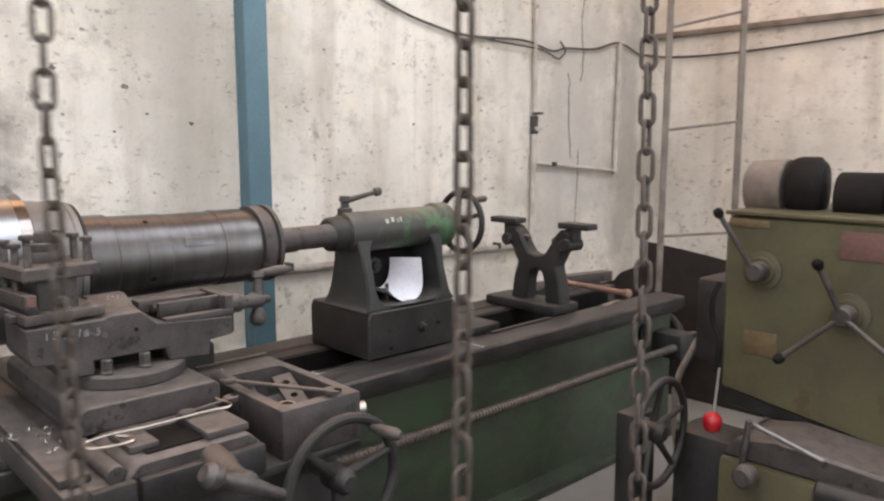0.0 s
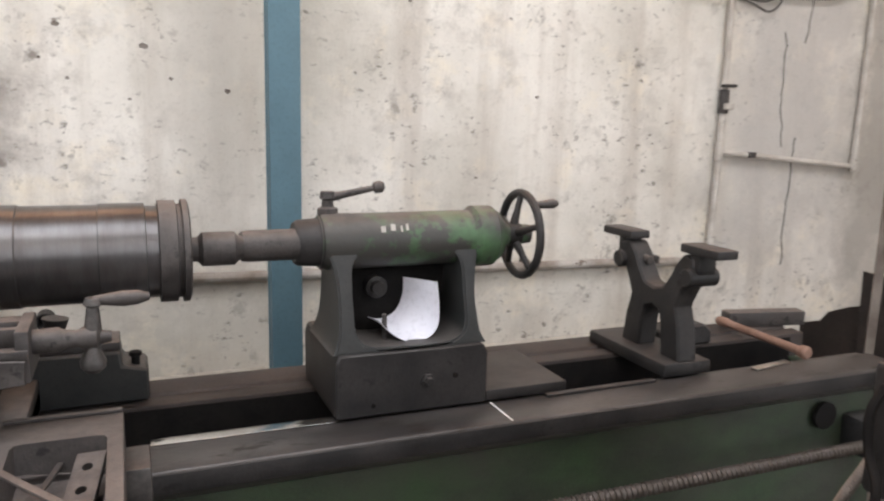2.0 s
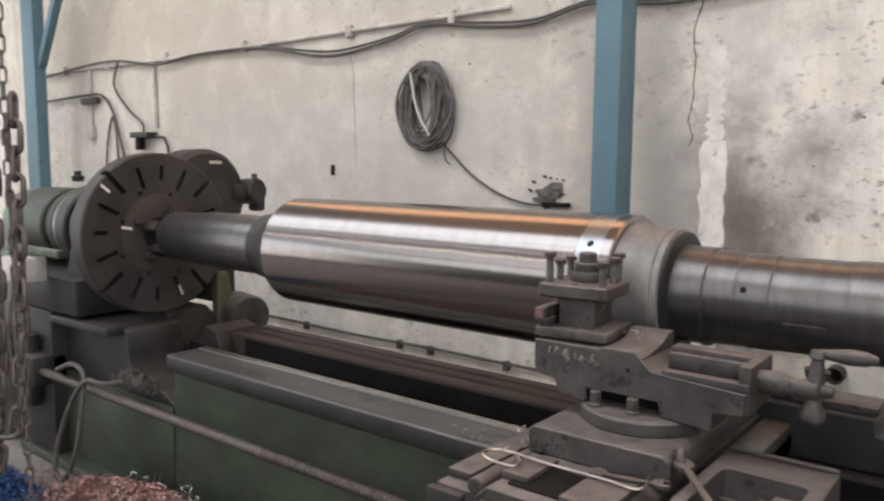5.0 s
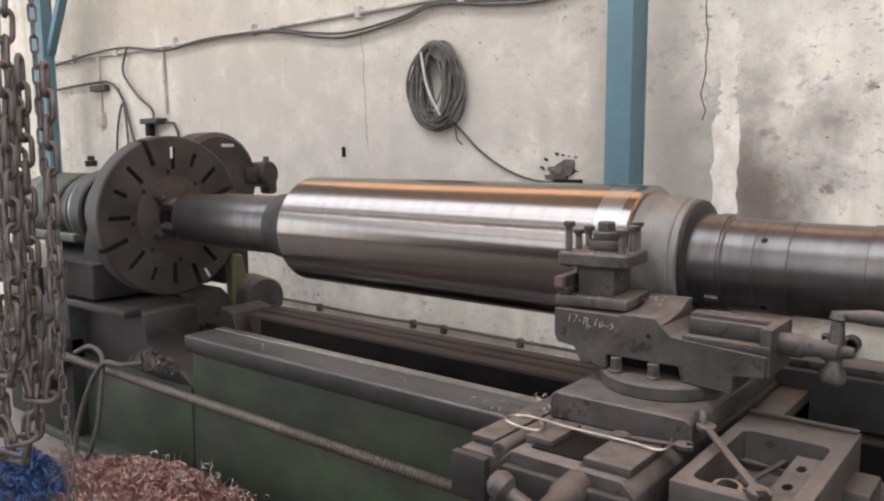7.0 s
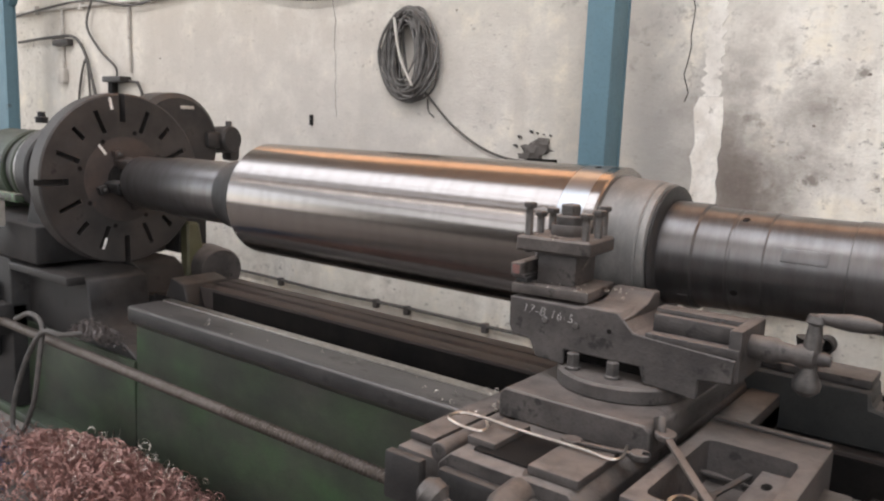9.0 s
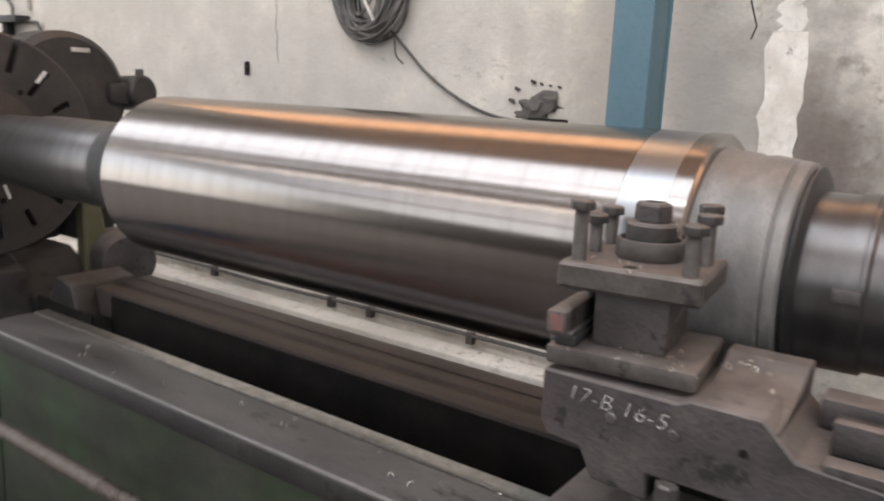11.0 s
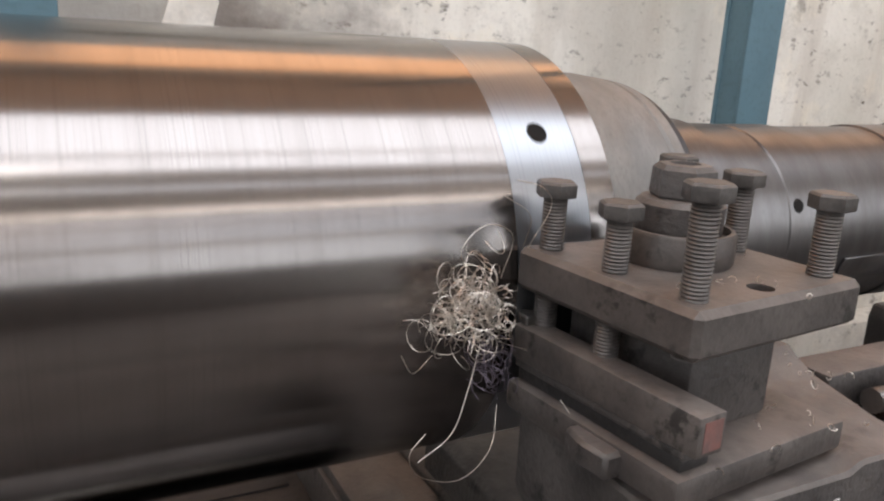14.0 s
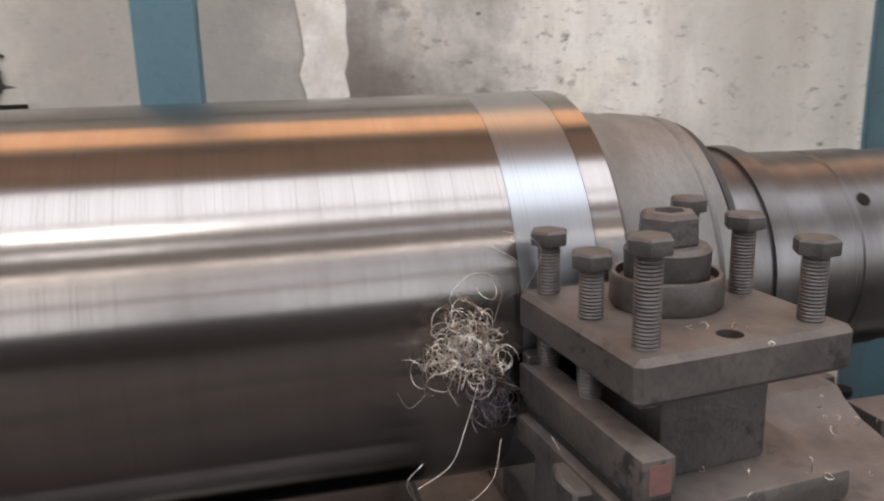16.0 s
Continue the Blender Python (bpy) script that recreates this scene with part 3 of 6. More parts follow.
part("apron_cover", box((-3.2, 2.08, 0.30), (-2.62, 2.15, 0.70), 0.02), IRON_DARK, lathe)
# guard disc and clamp behind the faceplate
part("gear_guard", spun([(0, 0.24), (0.01, 0.262), (0.16, 0.262), (0.19, 0.235), (0.195, 0.10), (0.2, 0.02)], (-2.30, 2.86, 1.425), (1, 0, 0), 40), FACE, lathe, "dark round gear guard behind the faceplate")
part("maker_plate", box((-2.108, 2.87, 1.604), (-2.102, 2.95, 1.622), 0.002), CONDUIT, lathe, "small worn pale plate")
part("clamp", rod((-2.28, 3.13, 1.44), (-2.06, 3.17, 1.45), 0.075, 18), FACE, lathe)
part("clamp_bolt", rod((-2.10, 3.17, 1.45), (-2.10, 3.17, 1.55), 0.018, 10), BOLT, lathe)
part("clamp_lug", box((-2.20, 3.02, 1.40), (-2.08, 3.20, 1.49), 0.02), FACE, lathe)
part("clamp_lug", box((-2.16, 3.16, 1.33), (-2.07, 3.23, 1.45), 0.02), FACE, lathe)
part("belt_post", prism([(2.80, 0.3), (2.80, 1.02), (2.87, 1.02), (2.92, 0.78), (2.92, 0.3)], "x", -2.02, -1.95, 0.01), OLIVE, lathe, "stained brown-olive post behind the gap")
part("guard_post", box((-2.30, 2.86, 0.83), (-2.12, 3.04, 1.20), 0.015), IRON_DARK, lathe)
part("round_cap", spun([(0, 0.115), (0.18, 0.115), (0.2, 0.105)], (-1.99, 2.945, 0.782), (1, -0.25, 0), 28), IRON, lathe, "dull brown round cap")
part("cap_post", box((-2.06, 2.82, 0.0), (-1.92, 3.02, 0.70), 0.01), IRON_DARK, lathe)


def threaded(x0, x1, y, z, r, pitch, depth, bm=None, seg=12, axis=(1, 0, 0)):
    n = max(2, int((x1 - x0) / pitch * 2))
    prof = [((x1 - x0) * k / n, r - (depth if k % 2 else 0)) for k in range(n + 1)]
    return spun(prof, (x0, y, z), axis, seg, bm)


part("lead_screw", threaded(-0.7, 3.72, 2.10, 0.52, 0.023, 0.019, 0.0065), CHAIN, lathe, "dusty threaded lead screw")
part("lead_screw_end", rod((-2.6, 2.10, 0.52), (-0.7, 2.10, 0.52), 0.022), CHAIN, lathe)
part("lead_screw_bearing", box((3.66, 2.06, 0.45), (3.80, 2.24, 0.59), 0.015), IRON_DARK, lathe)
part("lead_screw_bearing", box((-2.66, 2.05, 0.44), (-2.50, 2.235, 0.60), 0.015), IRON_DARK, lathe)
part("hole_cover", spun([(0, 0.05), (0.015, 0.05), (0.02, 0.03)], (3.55, 2.222, 0.60), (0, -1, 0), 20), BLACK, lathe)
part("change_gear", spun([(0, 0.15), (0.01, 0.16), (0.04, 0.16), (0.05, 0.15), (0.055, 0.05), (0.09, 0.05)], (3.86, 2.33, 0.50), (1, 0, 0), 36), IRON_DARK, lathe)

# ---------------------------------------------------------------- faceplate and roller, which turn
faceplate = thing("faceplate", (-1.93, AY, AZ), "dark iron lathe faceplate with radial slots, turning", "faceplate")
disc = spun([(-0.13, 0.16), (-0.105, 0.17), (-0.10, 0.392), (-0.092, 0.402), (-0.008, 0.402), (0, 0.394), (0.0, 0.20), (0.0, 0.02)], (-1.93, AY, AZ), (1, 0, 0), 72)
slots = []
for k in range(16):
    a, inner, outer, w = 22.5 * k + 1, (0.235 if k % 2 else 0.27), (0.345 if k % 2 else 0.34), 0.011
    if k % 4 == 0:
        outer, w = 0.43, 0.014
    b = box((-0.05, inner, -w), (0.05, outer, w), 0)
    bmesh.ops.transform(b, matrix=Matrix.Translation((-1.93, AY, AZ)) @ pose(0, 0, 0, a, 0, 0), verts=b.verts)
    slots.append(b)
part("disc", cut(disc, slots), FACE, faceplate, "dusty black slotted disc")
# Black disc behind the slots paints in the shade of their depth
part("backing", spun([(0, 0.30), (0.003, 0.385)], (-1.986, AY, AZ), (1, 0, 0), 48), BLACK, faceplate)
part("worn_centre", spun([(0, 0.20), (0.0012, 0.196), (0.0015, 0.02)], (-1.93, AY, AZ), (1, 0, 0), 48), WORN, faceplate, "rust-brown worn centre of the plate")
part("driver", spun([(0, 0.085), (0.02, 0.085), (0.025, 0.055), (0.16, 0.055)], (-1.928, AY, AZ), (1, 0, 0), 24), BLACK, faceplate, "dark hollow driver")
for k in range(4):
    m = Matrix.Translation((-1.93, AY, AZ)) @ pose(0, 0, 0, 90 * k + 20, 0, 0)
    b = box((0.002, 0.062, -0.026), (0.12, 0.108, 0.026), 0.005)
    box((0.002, 0.108, -0.019), (0.035, 0.15, 0.019), 0.004, b)
    bmesh.ops.transform(b, matrix=m, verts=b.verts)
    jaw = part("jaw", b, WORN if k % 2 else IRON_DARK, faceplate)
    b = rod((0.035, 0.128, 0), (0.05, 0.128, 0), 0.009, 6)
    bmesh.ops.transform(b, matrix=m, verts=b.verts)
    part("jaw_screw", b, BOLT, jaw)
for k in range(8):
    m = Matrix.Translation((-1.93, AY, AZ)) @ pose(0, 0, 0, 45 * k + 31, 0, 0)
    b = rod((0.0005, 0.205 + 0.02 * (k % 2), 0), (0.002, 0.205 + 0.02 * (k % 2), 0), 0.011, 14)
    bmesh.ops.transform(b, matrix=m, verts=b.verts)
    part("bolt_hole", b, BLACK, faceplate)
for a, r in ((100, 0.33), (128, 0.15), (250, 0.29)):
    b = box((0.0005, r, -0.006), (0.002, r + 0.055, 0.006), 0)
    bmesh.ops.transform(b, matrix=Matrix.Translation((-1.93, AY, AZ)) @ pose(0, 0, 0, a, 0, 0), verts=b.verts)
    part("chalk_mark", b, WHITE, faceplate, "white chalk dash")
part("spindle_nose", spun([(-0.25, 0.11), (-0.12, 0.11), (-0.115, 0.155), (-0.10, 0.155)], (-1.96, AY, AZ), (1, 0, 0), 32), STEEL, faceplate)
part("spindle", rod((-3.5, AY, AZ), (-2.2, AY, AZ), 0.09, 28), STEEL, faceplate)
for x0, x1, r, mat in ((-2.36, -2.20, 0.25, FACE), (-2.56, -2.44, 0.235, IRON_DARK), (-2.62, -2.565, 0.215, STEEL), (-2.68, -2.63, 0.212, GREEN), (-2.76, -2.69, 0.19, IRON_DARK), (-3.10, -2.77, 0.205, GREEN)):
    part("pulley_step", spun([(0, r - 0.01), (0.012, r), (x1 - x0 - 0.012, r), (x1 - x0, r - 0.01)], (x0, AY, AZ), (1, 0, 0), 40), mat, faceplate)

roller = thing("roller", (0.0, AY, AZ), "large steel roll with a freshly turned shining barrel", "roller")
R0 = 0.2145


def ring(name, prof, mat, label="", seg=96, parent=None):
    return part(name, spun([(x, r) for x, r in prof], (0, AY, AZ), (1, 0, 0), seg), mat, parent or roller, label)


ring("barrel", [(-0.872, R0 - 0.006), (-0.866, R0), (0.505, R0)], ROLLER, "polished turned steel barrel", 128)
ring("cut_band", [(0.5052, R0 - 0.001), (0.5057, R0 - 0.0004), (0.582, R0 - 0.0004)], BAND, "frosted pale band left by the tool", 128)
ring("barrel_end", [(0.5822, R0 - 0.001), (0.5825, R0 - 0.0002), (0.612, R0 - 0.0002), (0.617, R0 - 0.006)], ROLLER, "bright turned rim", 128)
ring("left_neck", [(-1.795, 0.088), (-1.785, 0.108), (-1.77, 0.116), (-1.50, 0.122), (-1.49, 0.128), (-1.10, 0.128), (-1.07, 0.130)], SHAFT, "dark turned neck")
ring("neck_cone", [(-1.07, 0.126), (-1.066, 0.138), (-1.03, 0.142), (-0.99, 0.152), (-0.93, 0.177), (-0.88, 0.2065), (-0.8725, 0.207)], IRON_DARK, "dark rough cone below the barrel")
ring("shoulder", [(0.617, 0.194), (0.63, 0.190), (0.665, 0.187), (0.672, 0.184), (0.69, 0.186), (0.725, 0.182), (0.729, 0.178), (0.733, 0.181), (0.748, 0.179), (0.752, 0.172), (0.7532, 0.15)], GREY_END, "rough grey turned shoulder")
# Lip coloured dark for the shaded end face of the shoulder
ring("shoulder_lip", [(0.7535, 0.15), (0.755, 0.172), (0.761, 0.174), (0.765, 0.166), (0.767, 0.14)], IRON_DARK)
ring("right_neck", [(0.767, 0.137), (0.853, 0.136), (0.858, 0.130), (0.935, 0.1285), (0.937, 0.1265), (0.944, 0.1265), (0.946, 0.128), (1.02, 0.128), (1.023, 0.125), (1.20, 0.125), (1.202, 0.128), (1.31, 0.128), (1.312, 0.120), (1.34, 0.120)], SHAFT, "dark neck with a bright worn band")
ring("collar", [(1.341, 0.12), (1.343, 0.134), (1.385, 0.134), (1.388, 0.124), (1.398, 0.124), (1.40, 0.136), (1.414, 0.136), (1.418, 0.128), (1.419, 0.04)], IRON, "dusty end collar", 64)
ring("stub", [(1.40, 0.03), (1.44, 0.034), (1.452, 0.046), (1.535, 0.046), (1.545, 0.036), (1.56, 0.03)], IRON, "short dusty end stub", 40)
strap = bmesh.new()
rows = []
for k in range(25):
    a = radians(-140 + 160 * k / 24)
    rows.append([strap.verts.new((x, AY + r * math.cos(a), AZ + r * math.sin(a))) for x, r in ((0.822, 0.1365), (0.822, 0.1405), (0.846, 0.1405), (0.846, 0.1365))])
for a, c in zip(rows, rows[1:]):
    for k in range(4):
        strap.faces.new((a[k], a[(k + 1) % 4], c[(k + 1) % 4], c[k]))
strap.faces.new(rows[0][::-1])
strap.faces.new(rows[-1])
strap = part("strap", strap, SHAFT, roller, "dark steel clamp strap with an open gap")
b = box((0.815, -0.010, 0.1375), (0.852, 0.010, 0.150), 0.002)
bmesh.ops.transform(b, matrix=Matrix.Translation((0, AY, AZ)) @ pose(0, 0, 0, -74, 0, 0), verts=b.verts)
part("strap_lug", b, BOLT, strap)
b = box((1.06, -0.016, 0.1245), (1.16, 0.016, 0.1285), 0.002)
bmesh.ops.transform(b, matrix=Matrix.Translation((0, AY, AZ)) @ pose(0, 0, 0, 70, 0, 0), verts=b.verts)
part("key", b, SHAFT, roller, "dark key flush in its keyway")
for k in range(4):
    b = rod((0.96, 0, 0.120), (0.96, 0, 0.129), 0.009, 12)
    bmesh.ops.transform(b, matrix=Matrix.Translation((0, AY, AZ)) @ pose(0, 0, 0, 90 * k + 30, 0, 0), verts=b.verts)
    part("plug", b, BLACK, roller, "dark oil plug")

for a, r, x in ((100, 0.011, 0.545), (31, 0.006, 0.56), (214, 0.006, 0.55)):
    b = rod((x, R0 - 0.01, 0), (x, R0 + 0.0003, 0), r, 16)
    bmesh.ops.transform(b, matrix=Matrix.Translation((0, AY, AZ)) @ pose(0, 0, 0, a, 0, 0), verts=b.verts)
    part("blow_hole", b, BLACK, roller, "small dark hole in the barrel")
# ---------------------------------------------------------------- carriage
carriage = thing("carriage", (0.85, 2.1, 0.3), "dusty brown-grey lathe carriage with cross slide, tray and cranks", "lathe carriage")
bm = box((0.47, 1.68, 0.80), (0.62, 2.86, 0.87), 0.008)
box((0.62, 2.40, 0.77), (1.02, 2.86, 0.85), 0.01, bm)
box((0.935, 1.95, 0.78), (1.02, 2.86, 0.87), 0.008, bm)
part("saddle", bm, IRON, carriage, "dusty cast saddle lying across the ways")
part("saddle_edge", box((0.475, 1.72, 0.872), (0.545, 2.84, 0.892), 0.004), IRON, carriage)
part("saddle_foot", box((0.47, 2.18, 0.767), (1.02, 2.36, 0.80), 0.006), IRON, carriage)
part("slide_screw", rod((0.585, 1.68, 0.885), (0.585, 2.0, 0.885), 0.022, 14), IRON, carriage)
part("cross_way", prism([(0.60, 0.80), (0.60, 0.875), (0.63, 0.905), (0.90, 0.905), (0.93, 0.875), (0.93, 0.80)], "y", 1.66, 2.84, 0.003), IRON, carriage)
# Black slab stands for the shaded slot in the way
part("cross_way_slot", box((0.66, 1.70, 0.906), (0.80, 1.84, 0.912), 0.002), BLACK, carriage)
part("gib_block", box((0.63, 1.72, 0.906), (0.70, 1.86, 0.925), 0.004), IRON, carriage)
part("gib_block", box((0.80, 1.68, 0.906), (0.91, 1.86, 0.926), 0.004), IRON, carriage)
part("cross_slide", prism([(0.585, 0.906), (0.585, 0.962), (0.60, 0.975), (0.935, 0.975), (0.95, 0.962), (0.95, 0.906)], "y", 1.905, 2.55, 0.004), IRON, carriage, "dusty square cross slide")
swivel = part("swivel_base", spun([(0, 0.15), (0.004, 0.155), (0.032, 0.155), (0.038, 0.148)], (0.785, 2.13, 0.975), (0, 0, 1), 48), IRON, carriage, "round swivel base with two bolts")
for x in (0.70, 0.80):
    b = rod((x, 2.035, 1.012), (x, 2.035, 1.022), 0.019, 20)
    spun([(0, 0.0155), (0.028, 0.0155), (0.031, 0.012)], (x, 2.035, 1.022), (0, 0, 1), 6, b)
    part("swivel_bolt", b, BOLT, swivel)
# compound slide: side plate with its cut-out, dovetail top and screw
side = prism([(0.515, 1.158), (0.515, 1.085), (0.525, 1.065), (0.575, 1.060), (0.595, 1.020), (0.672, 1.016), (0.672, 1.052), (0.86, 1.052), (0.868, 1.016), (0.99, 1.008), (0.992, 1.052), (1.062, 1.058), (1.065, 1.11), (0.84, 1.125), (0.80, 1.165), (0.715, 1.165), (0.70, 1.158)], "y", 2.04, 2.23, 0.003)
part("compound_slide", side, IRON, carriage, "dusty compound slide with chalked numbers")
# Core coloured black, shade for the slide's cut-out
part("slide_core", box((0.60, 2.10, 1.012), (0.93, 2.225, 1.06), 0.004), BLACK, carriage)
scoop = prism([(2.042, 1.122), (2.042, 1.152), (2.09, 1.155), (2.13, 1.163), (2.165, 1.170), (2.19, 1.182), (2.20, 1.190), (2.236, 1.190), (2.236, 1.122)], "x", 0.712, 0.818, 0.002)
part("slide_scoop", scoop, IRON, carriage, "scooped shoulder of the slide")
part("dovetail", box((0.866, 2.042, 1.112), (1.07, 2.075, 1.132), 0.003), IRON, carriage)
part("dovetail", box((0.866, 2.085, 1.127), (1.06, 2.105, 1.168), 0.003), IRON, carriage)
part("dovetail", box((0.84, 2.165, 1.127), (1.07, 2.215, 1.165), 0.003), IRON, carriage)
# Slot bottom painted black for the shade inside
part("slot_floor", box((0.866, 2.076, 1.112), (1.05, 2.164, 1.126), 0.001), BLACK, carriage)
part("slide_screw", threaded(0.866, 1.04, 2.135, 1.148, 0.013, 0.006, 0.003), STEEL, carriage)
part("slide_end", box((1.045, 2.045, 1.06), (1.072, 2.215, 1.172), 0.005), IRON, carriage)
crank = part("slide_crank", spun([(0, 0.026), (0.05, 0.028), (0.06, 0.022), (0.085, 0.019), (0.10, 0.026), (0.125, 0.026), (0.132, 0.016), (0.155, 0.012)], (1.072, 2.112, 1.130), (1, 0, 0), 20), IRON, carriage, "grey ball crank on the slide screw")
part("crank_arm", spun([(-0.082, 0.013), (-0.07, 0.026), (-0.055, 0.028), (-0.03, 0.016), (0, 0.02), (0.04, 0.016), (0.066, 0.013), (0.072, 0.02), (0.086, 0.016)], (1.189, 2.112, 1.132), (0.04, 0, 1), 18), BOLT, crank)
part("crank_grip", spun([(0, 0.01), (0.02, 0.012), (0.06, 0.0175), (0.09, 0.016), (0.115, 0.008)], (1.193, 2.112, 1.212), (1, 0, 0.02), 14), IRON, crank)
# chalk writing on the slide
chalk = bpy.data.curves.new("chalk_writing", "FONT")
chalk.body, chalk.size, chalk.extrude, chalk.shear = "17-B 16-5", 0.031, 0.0003, 0.2
chalk.offset, chalk.space_character = -0.0011, 1.12
chalk.materials.append(WHITE)
writing = new("chalk_writing", chalk)
writing.matrix_world = Matrix.Translation(-ORIGIN[carriage]) @ pose(0.552, 2.0385, 1.126, 90, 3, 0)
writing.parent = carriage
tagged(writing, "white chalk numbers written by hand")
for x in (0.618, 0.70):
    part("side_screw", rod((x, 2.034, 1.116), (x, 2.046, 1.116), 0.0075, 10), STEEL, carriage)
part("side_hole", rod((0.783, 2.0385, 1.118), (0.783, 2.046, 1.118), 0.006, 10), BLACK, carriage)
# tray
tray = cut(box((0.995, 1.665, 0.80), (1.243, 2.17, 0.935), 0.006), [box((1.026, 1.70, 0.84), (1.21, 2.034, 1.0), 0.02)])
box((0.998, 2.15, 0.936), (1.24, 2.168, 0.944), 0.003, tray)
part("tray", tray, IRON, carriage, "open cast tray full of spanners")
part("tray_edge", box((1.236, 1.99, 0.77), (1.295, 2.12, 0.865), 0.006), BOLT, carriage)
part("tray_knob", spun([(0, 0.01), (0.03, 0.01), (0.035, 0.02), (0.055, 0.022), (0.06, 0.012)], (1.215, 1.70, 0.876), (0.9, -0.4, 0), 18), BRIGHT, carriage)
# apron and its wheels
part("apron", box((0.50, 1.74, 0.34), (1.22, 1.90, 0.80), 0.02), IRON_DARK, carriage, "dark oily apron")
part("apron_roof", box((0.50, 1.66, 0.775), (1.24, 2.17, 0.80), 0.006), IRON_DARK, carriage)
part("cross_boss", spun([(0, 0.04), (0.10, 0.036), (0.12, 0.028), (0.17, 0.024), (0.19, 0.03), (0.205, 0.03), (0.212, 0.016)], (0.80, 1.70, 0.868), (0, -1, -0.05), 20), BOLT, carriage)
bar = part("cross_crank", spun([(-0.12, 0.018), (-0.105, 0.03), (-0.085, 0.03), (-0.07, 0.016), (0, 0.022), (0.07, 0.014), (0.11, 0.012)], (0.80, 1.50, 0.858), (0.86, 0.06, -0.5), 18), BOLT, carriage, "worn steel ball crank")
part("gib_flap", box((0.505, 1.60, 0.79), (0.60, 1.625, 0.895), 0.006, m=None), IRON_DARK, carriage)
part("gib_flap", box((0.62, 1.63, 0.80), (0.93, 1.66, 0.88), 0.01), IRON_DARK, carriage)
wheel_at = Matrix.Translation((1.125, 1.585, 0.735)) @ frame_of((0, -1, 0))


def spoked(radius, tube_r, spokes, hub_r, hub_l, dish=0.0):
    b = bmesh.new()
    tube([(radius * math.cos(k * math.tau / 40), radius * math.sin(k * math.tau / 40), 0) for k in range(40)], tube_r, 10, b, True)
    spun([(-hub_l, hub_r * 0.8), (-hub_l * 0.8, hub_r), (hub_l * 0.6, hub_r), (hub_l, hub_r * 0.6)], (0, 0, -dish), (0, 0, 1), 20, b)
    for k in range(spokes):
        a = math.tau * k / spokes + 0.3
        p0, p1 = Vector((hub_r * 0.7 * math.cos(a), hub_r * 0.7 * math.sin(a), -dish)), Vector((radius * math.cos(a), radius * math.sin(a), 0))
        d = p1 - p0
        spun([(0, tube_r * 1.15), (d.length * 0.5, tube_r * 0.8), (d.length, tube_r * 0.75)], p0, d, 10, b)
    return b


b = spoked(0.168, 0.0155, 3, 0.035, 0.05, 0.02)
bmesh.ops.transform(b, matrix=wheel_at, verts=b.verts)
wheel = part("apron_wheel", b, IRON_DARK, carriage, "worn three-spoked handwheel")
part("wheel_grip", spun([(0, 0.01), (0.03, 0.016), (0.08, 0.018), (0.10, 0.01)], (1.21, 1.575, 0.862), (0.2, -1, 0), 14), BOLT, wheel)
part("wheel_shaft", rod((1.125, 1.60, 0.735), (1.125, 1.76, 0.735), 0.022), STEEL, wheel)
for x, z in ((0.70, 0.60), (0.90, 0.55)):
    part("apron_knob", spun([(0, 0.012), (0.06, 0.012), (0.07, 0.026), (0.10, 0.026), (0.11, 0.012)], (x, 1.745, z), (0, -1, 0), 16), IRON, carriage)
# green guard block behind the slide
part("taper_block", prism([(0.86, 0.768), (0.86, 0.90), (0.94, 0.93), (1.235, 0.93), (1.24, 0.885), (1.31, 0.87), (1.31, 0.772)], "y", 2.66, 2.82, 0.008), IRON_GREEN, carriage, "oily dark green casting")
part("taper_top", box((0.95, 2.67, 0.932), (1.235, 2.80, 0.955), 0.004), IRON, carriage)
part("oil_cup", spun([(0, 0.012), (0.025, 0.012), (0.028, 0.018), (0.04, 0.018)], (1.275, 2.70, 0.875), (0, 0, 1), 14), BLACK, carriage)
part("oil_funnel", spun([(0, 0.016), (0.07, 0.035), (0.075, 0.036), (0.075, 0.03)], (1.06, 2.71, 0.955), (0.1, 0, 1), 20), IRON_DARK, carriage)


def loose(name, bm, mat, label, category):
    return solid(name, bm, mat, label, category)


# bent rod, spanners and nuts lying on the carriage
rod_z = 0.934
pts = [(0.628, 1.792, rod_z), (0.650, 1.765, rod_z), (0.648, 1.738, rod_z), (0.602, 1.734, rod_z), (0.556, 1.752, rod_z), (0.550, 1.782, rod_z), (0.570, 1.802, rod_z), (0.628, 1.796, rod_z + 0.005), (0.713, 1.800, rod_z), (0.85, 1.803, rod_z), (0.905, 1.796, rod_z), (0.926, 1.803, rod_z), (0.930, 1.825, rod_z), (0.918, 1.872, rod_z + 0.003)]
loose("hook_rod", tube(bent(pts, 5), 0.0033, 8), BRIGHT, "bent bright steel chip hook lying on the carriage", "chip hook")


def spanner(length, w, m, jaw=True):
    b = box((-length / 2, -w / 2, 0), (length / 2, w / 2, 0.008), 0.003)
    for s in (-1, 1):
        head = prism([(s * length / 2 + 1.5 * w * math.cos(a), 1.3 * w * math.sin(a)) for a in [math.tau * k / 12 for k in range(12)]], "z", -0.002, 0.011, 0.002)
        if jaw and s > 0:
            head = cut(head, [box((length / 2 + 0.2 * w, -0.6 * w, -0.02), (length / 2 + 3 * w, 0.6 * w, 0.03), 0)])
        merge(b, head)
    bmesh.ops.transform(b, matrix=m, verts=b.verts)
    return b


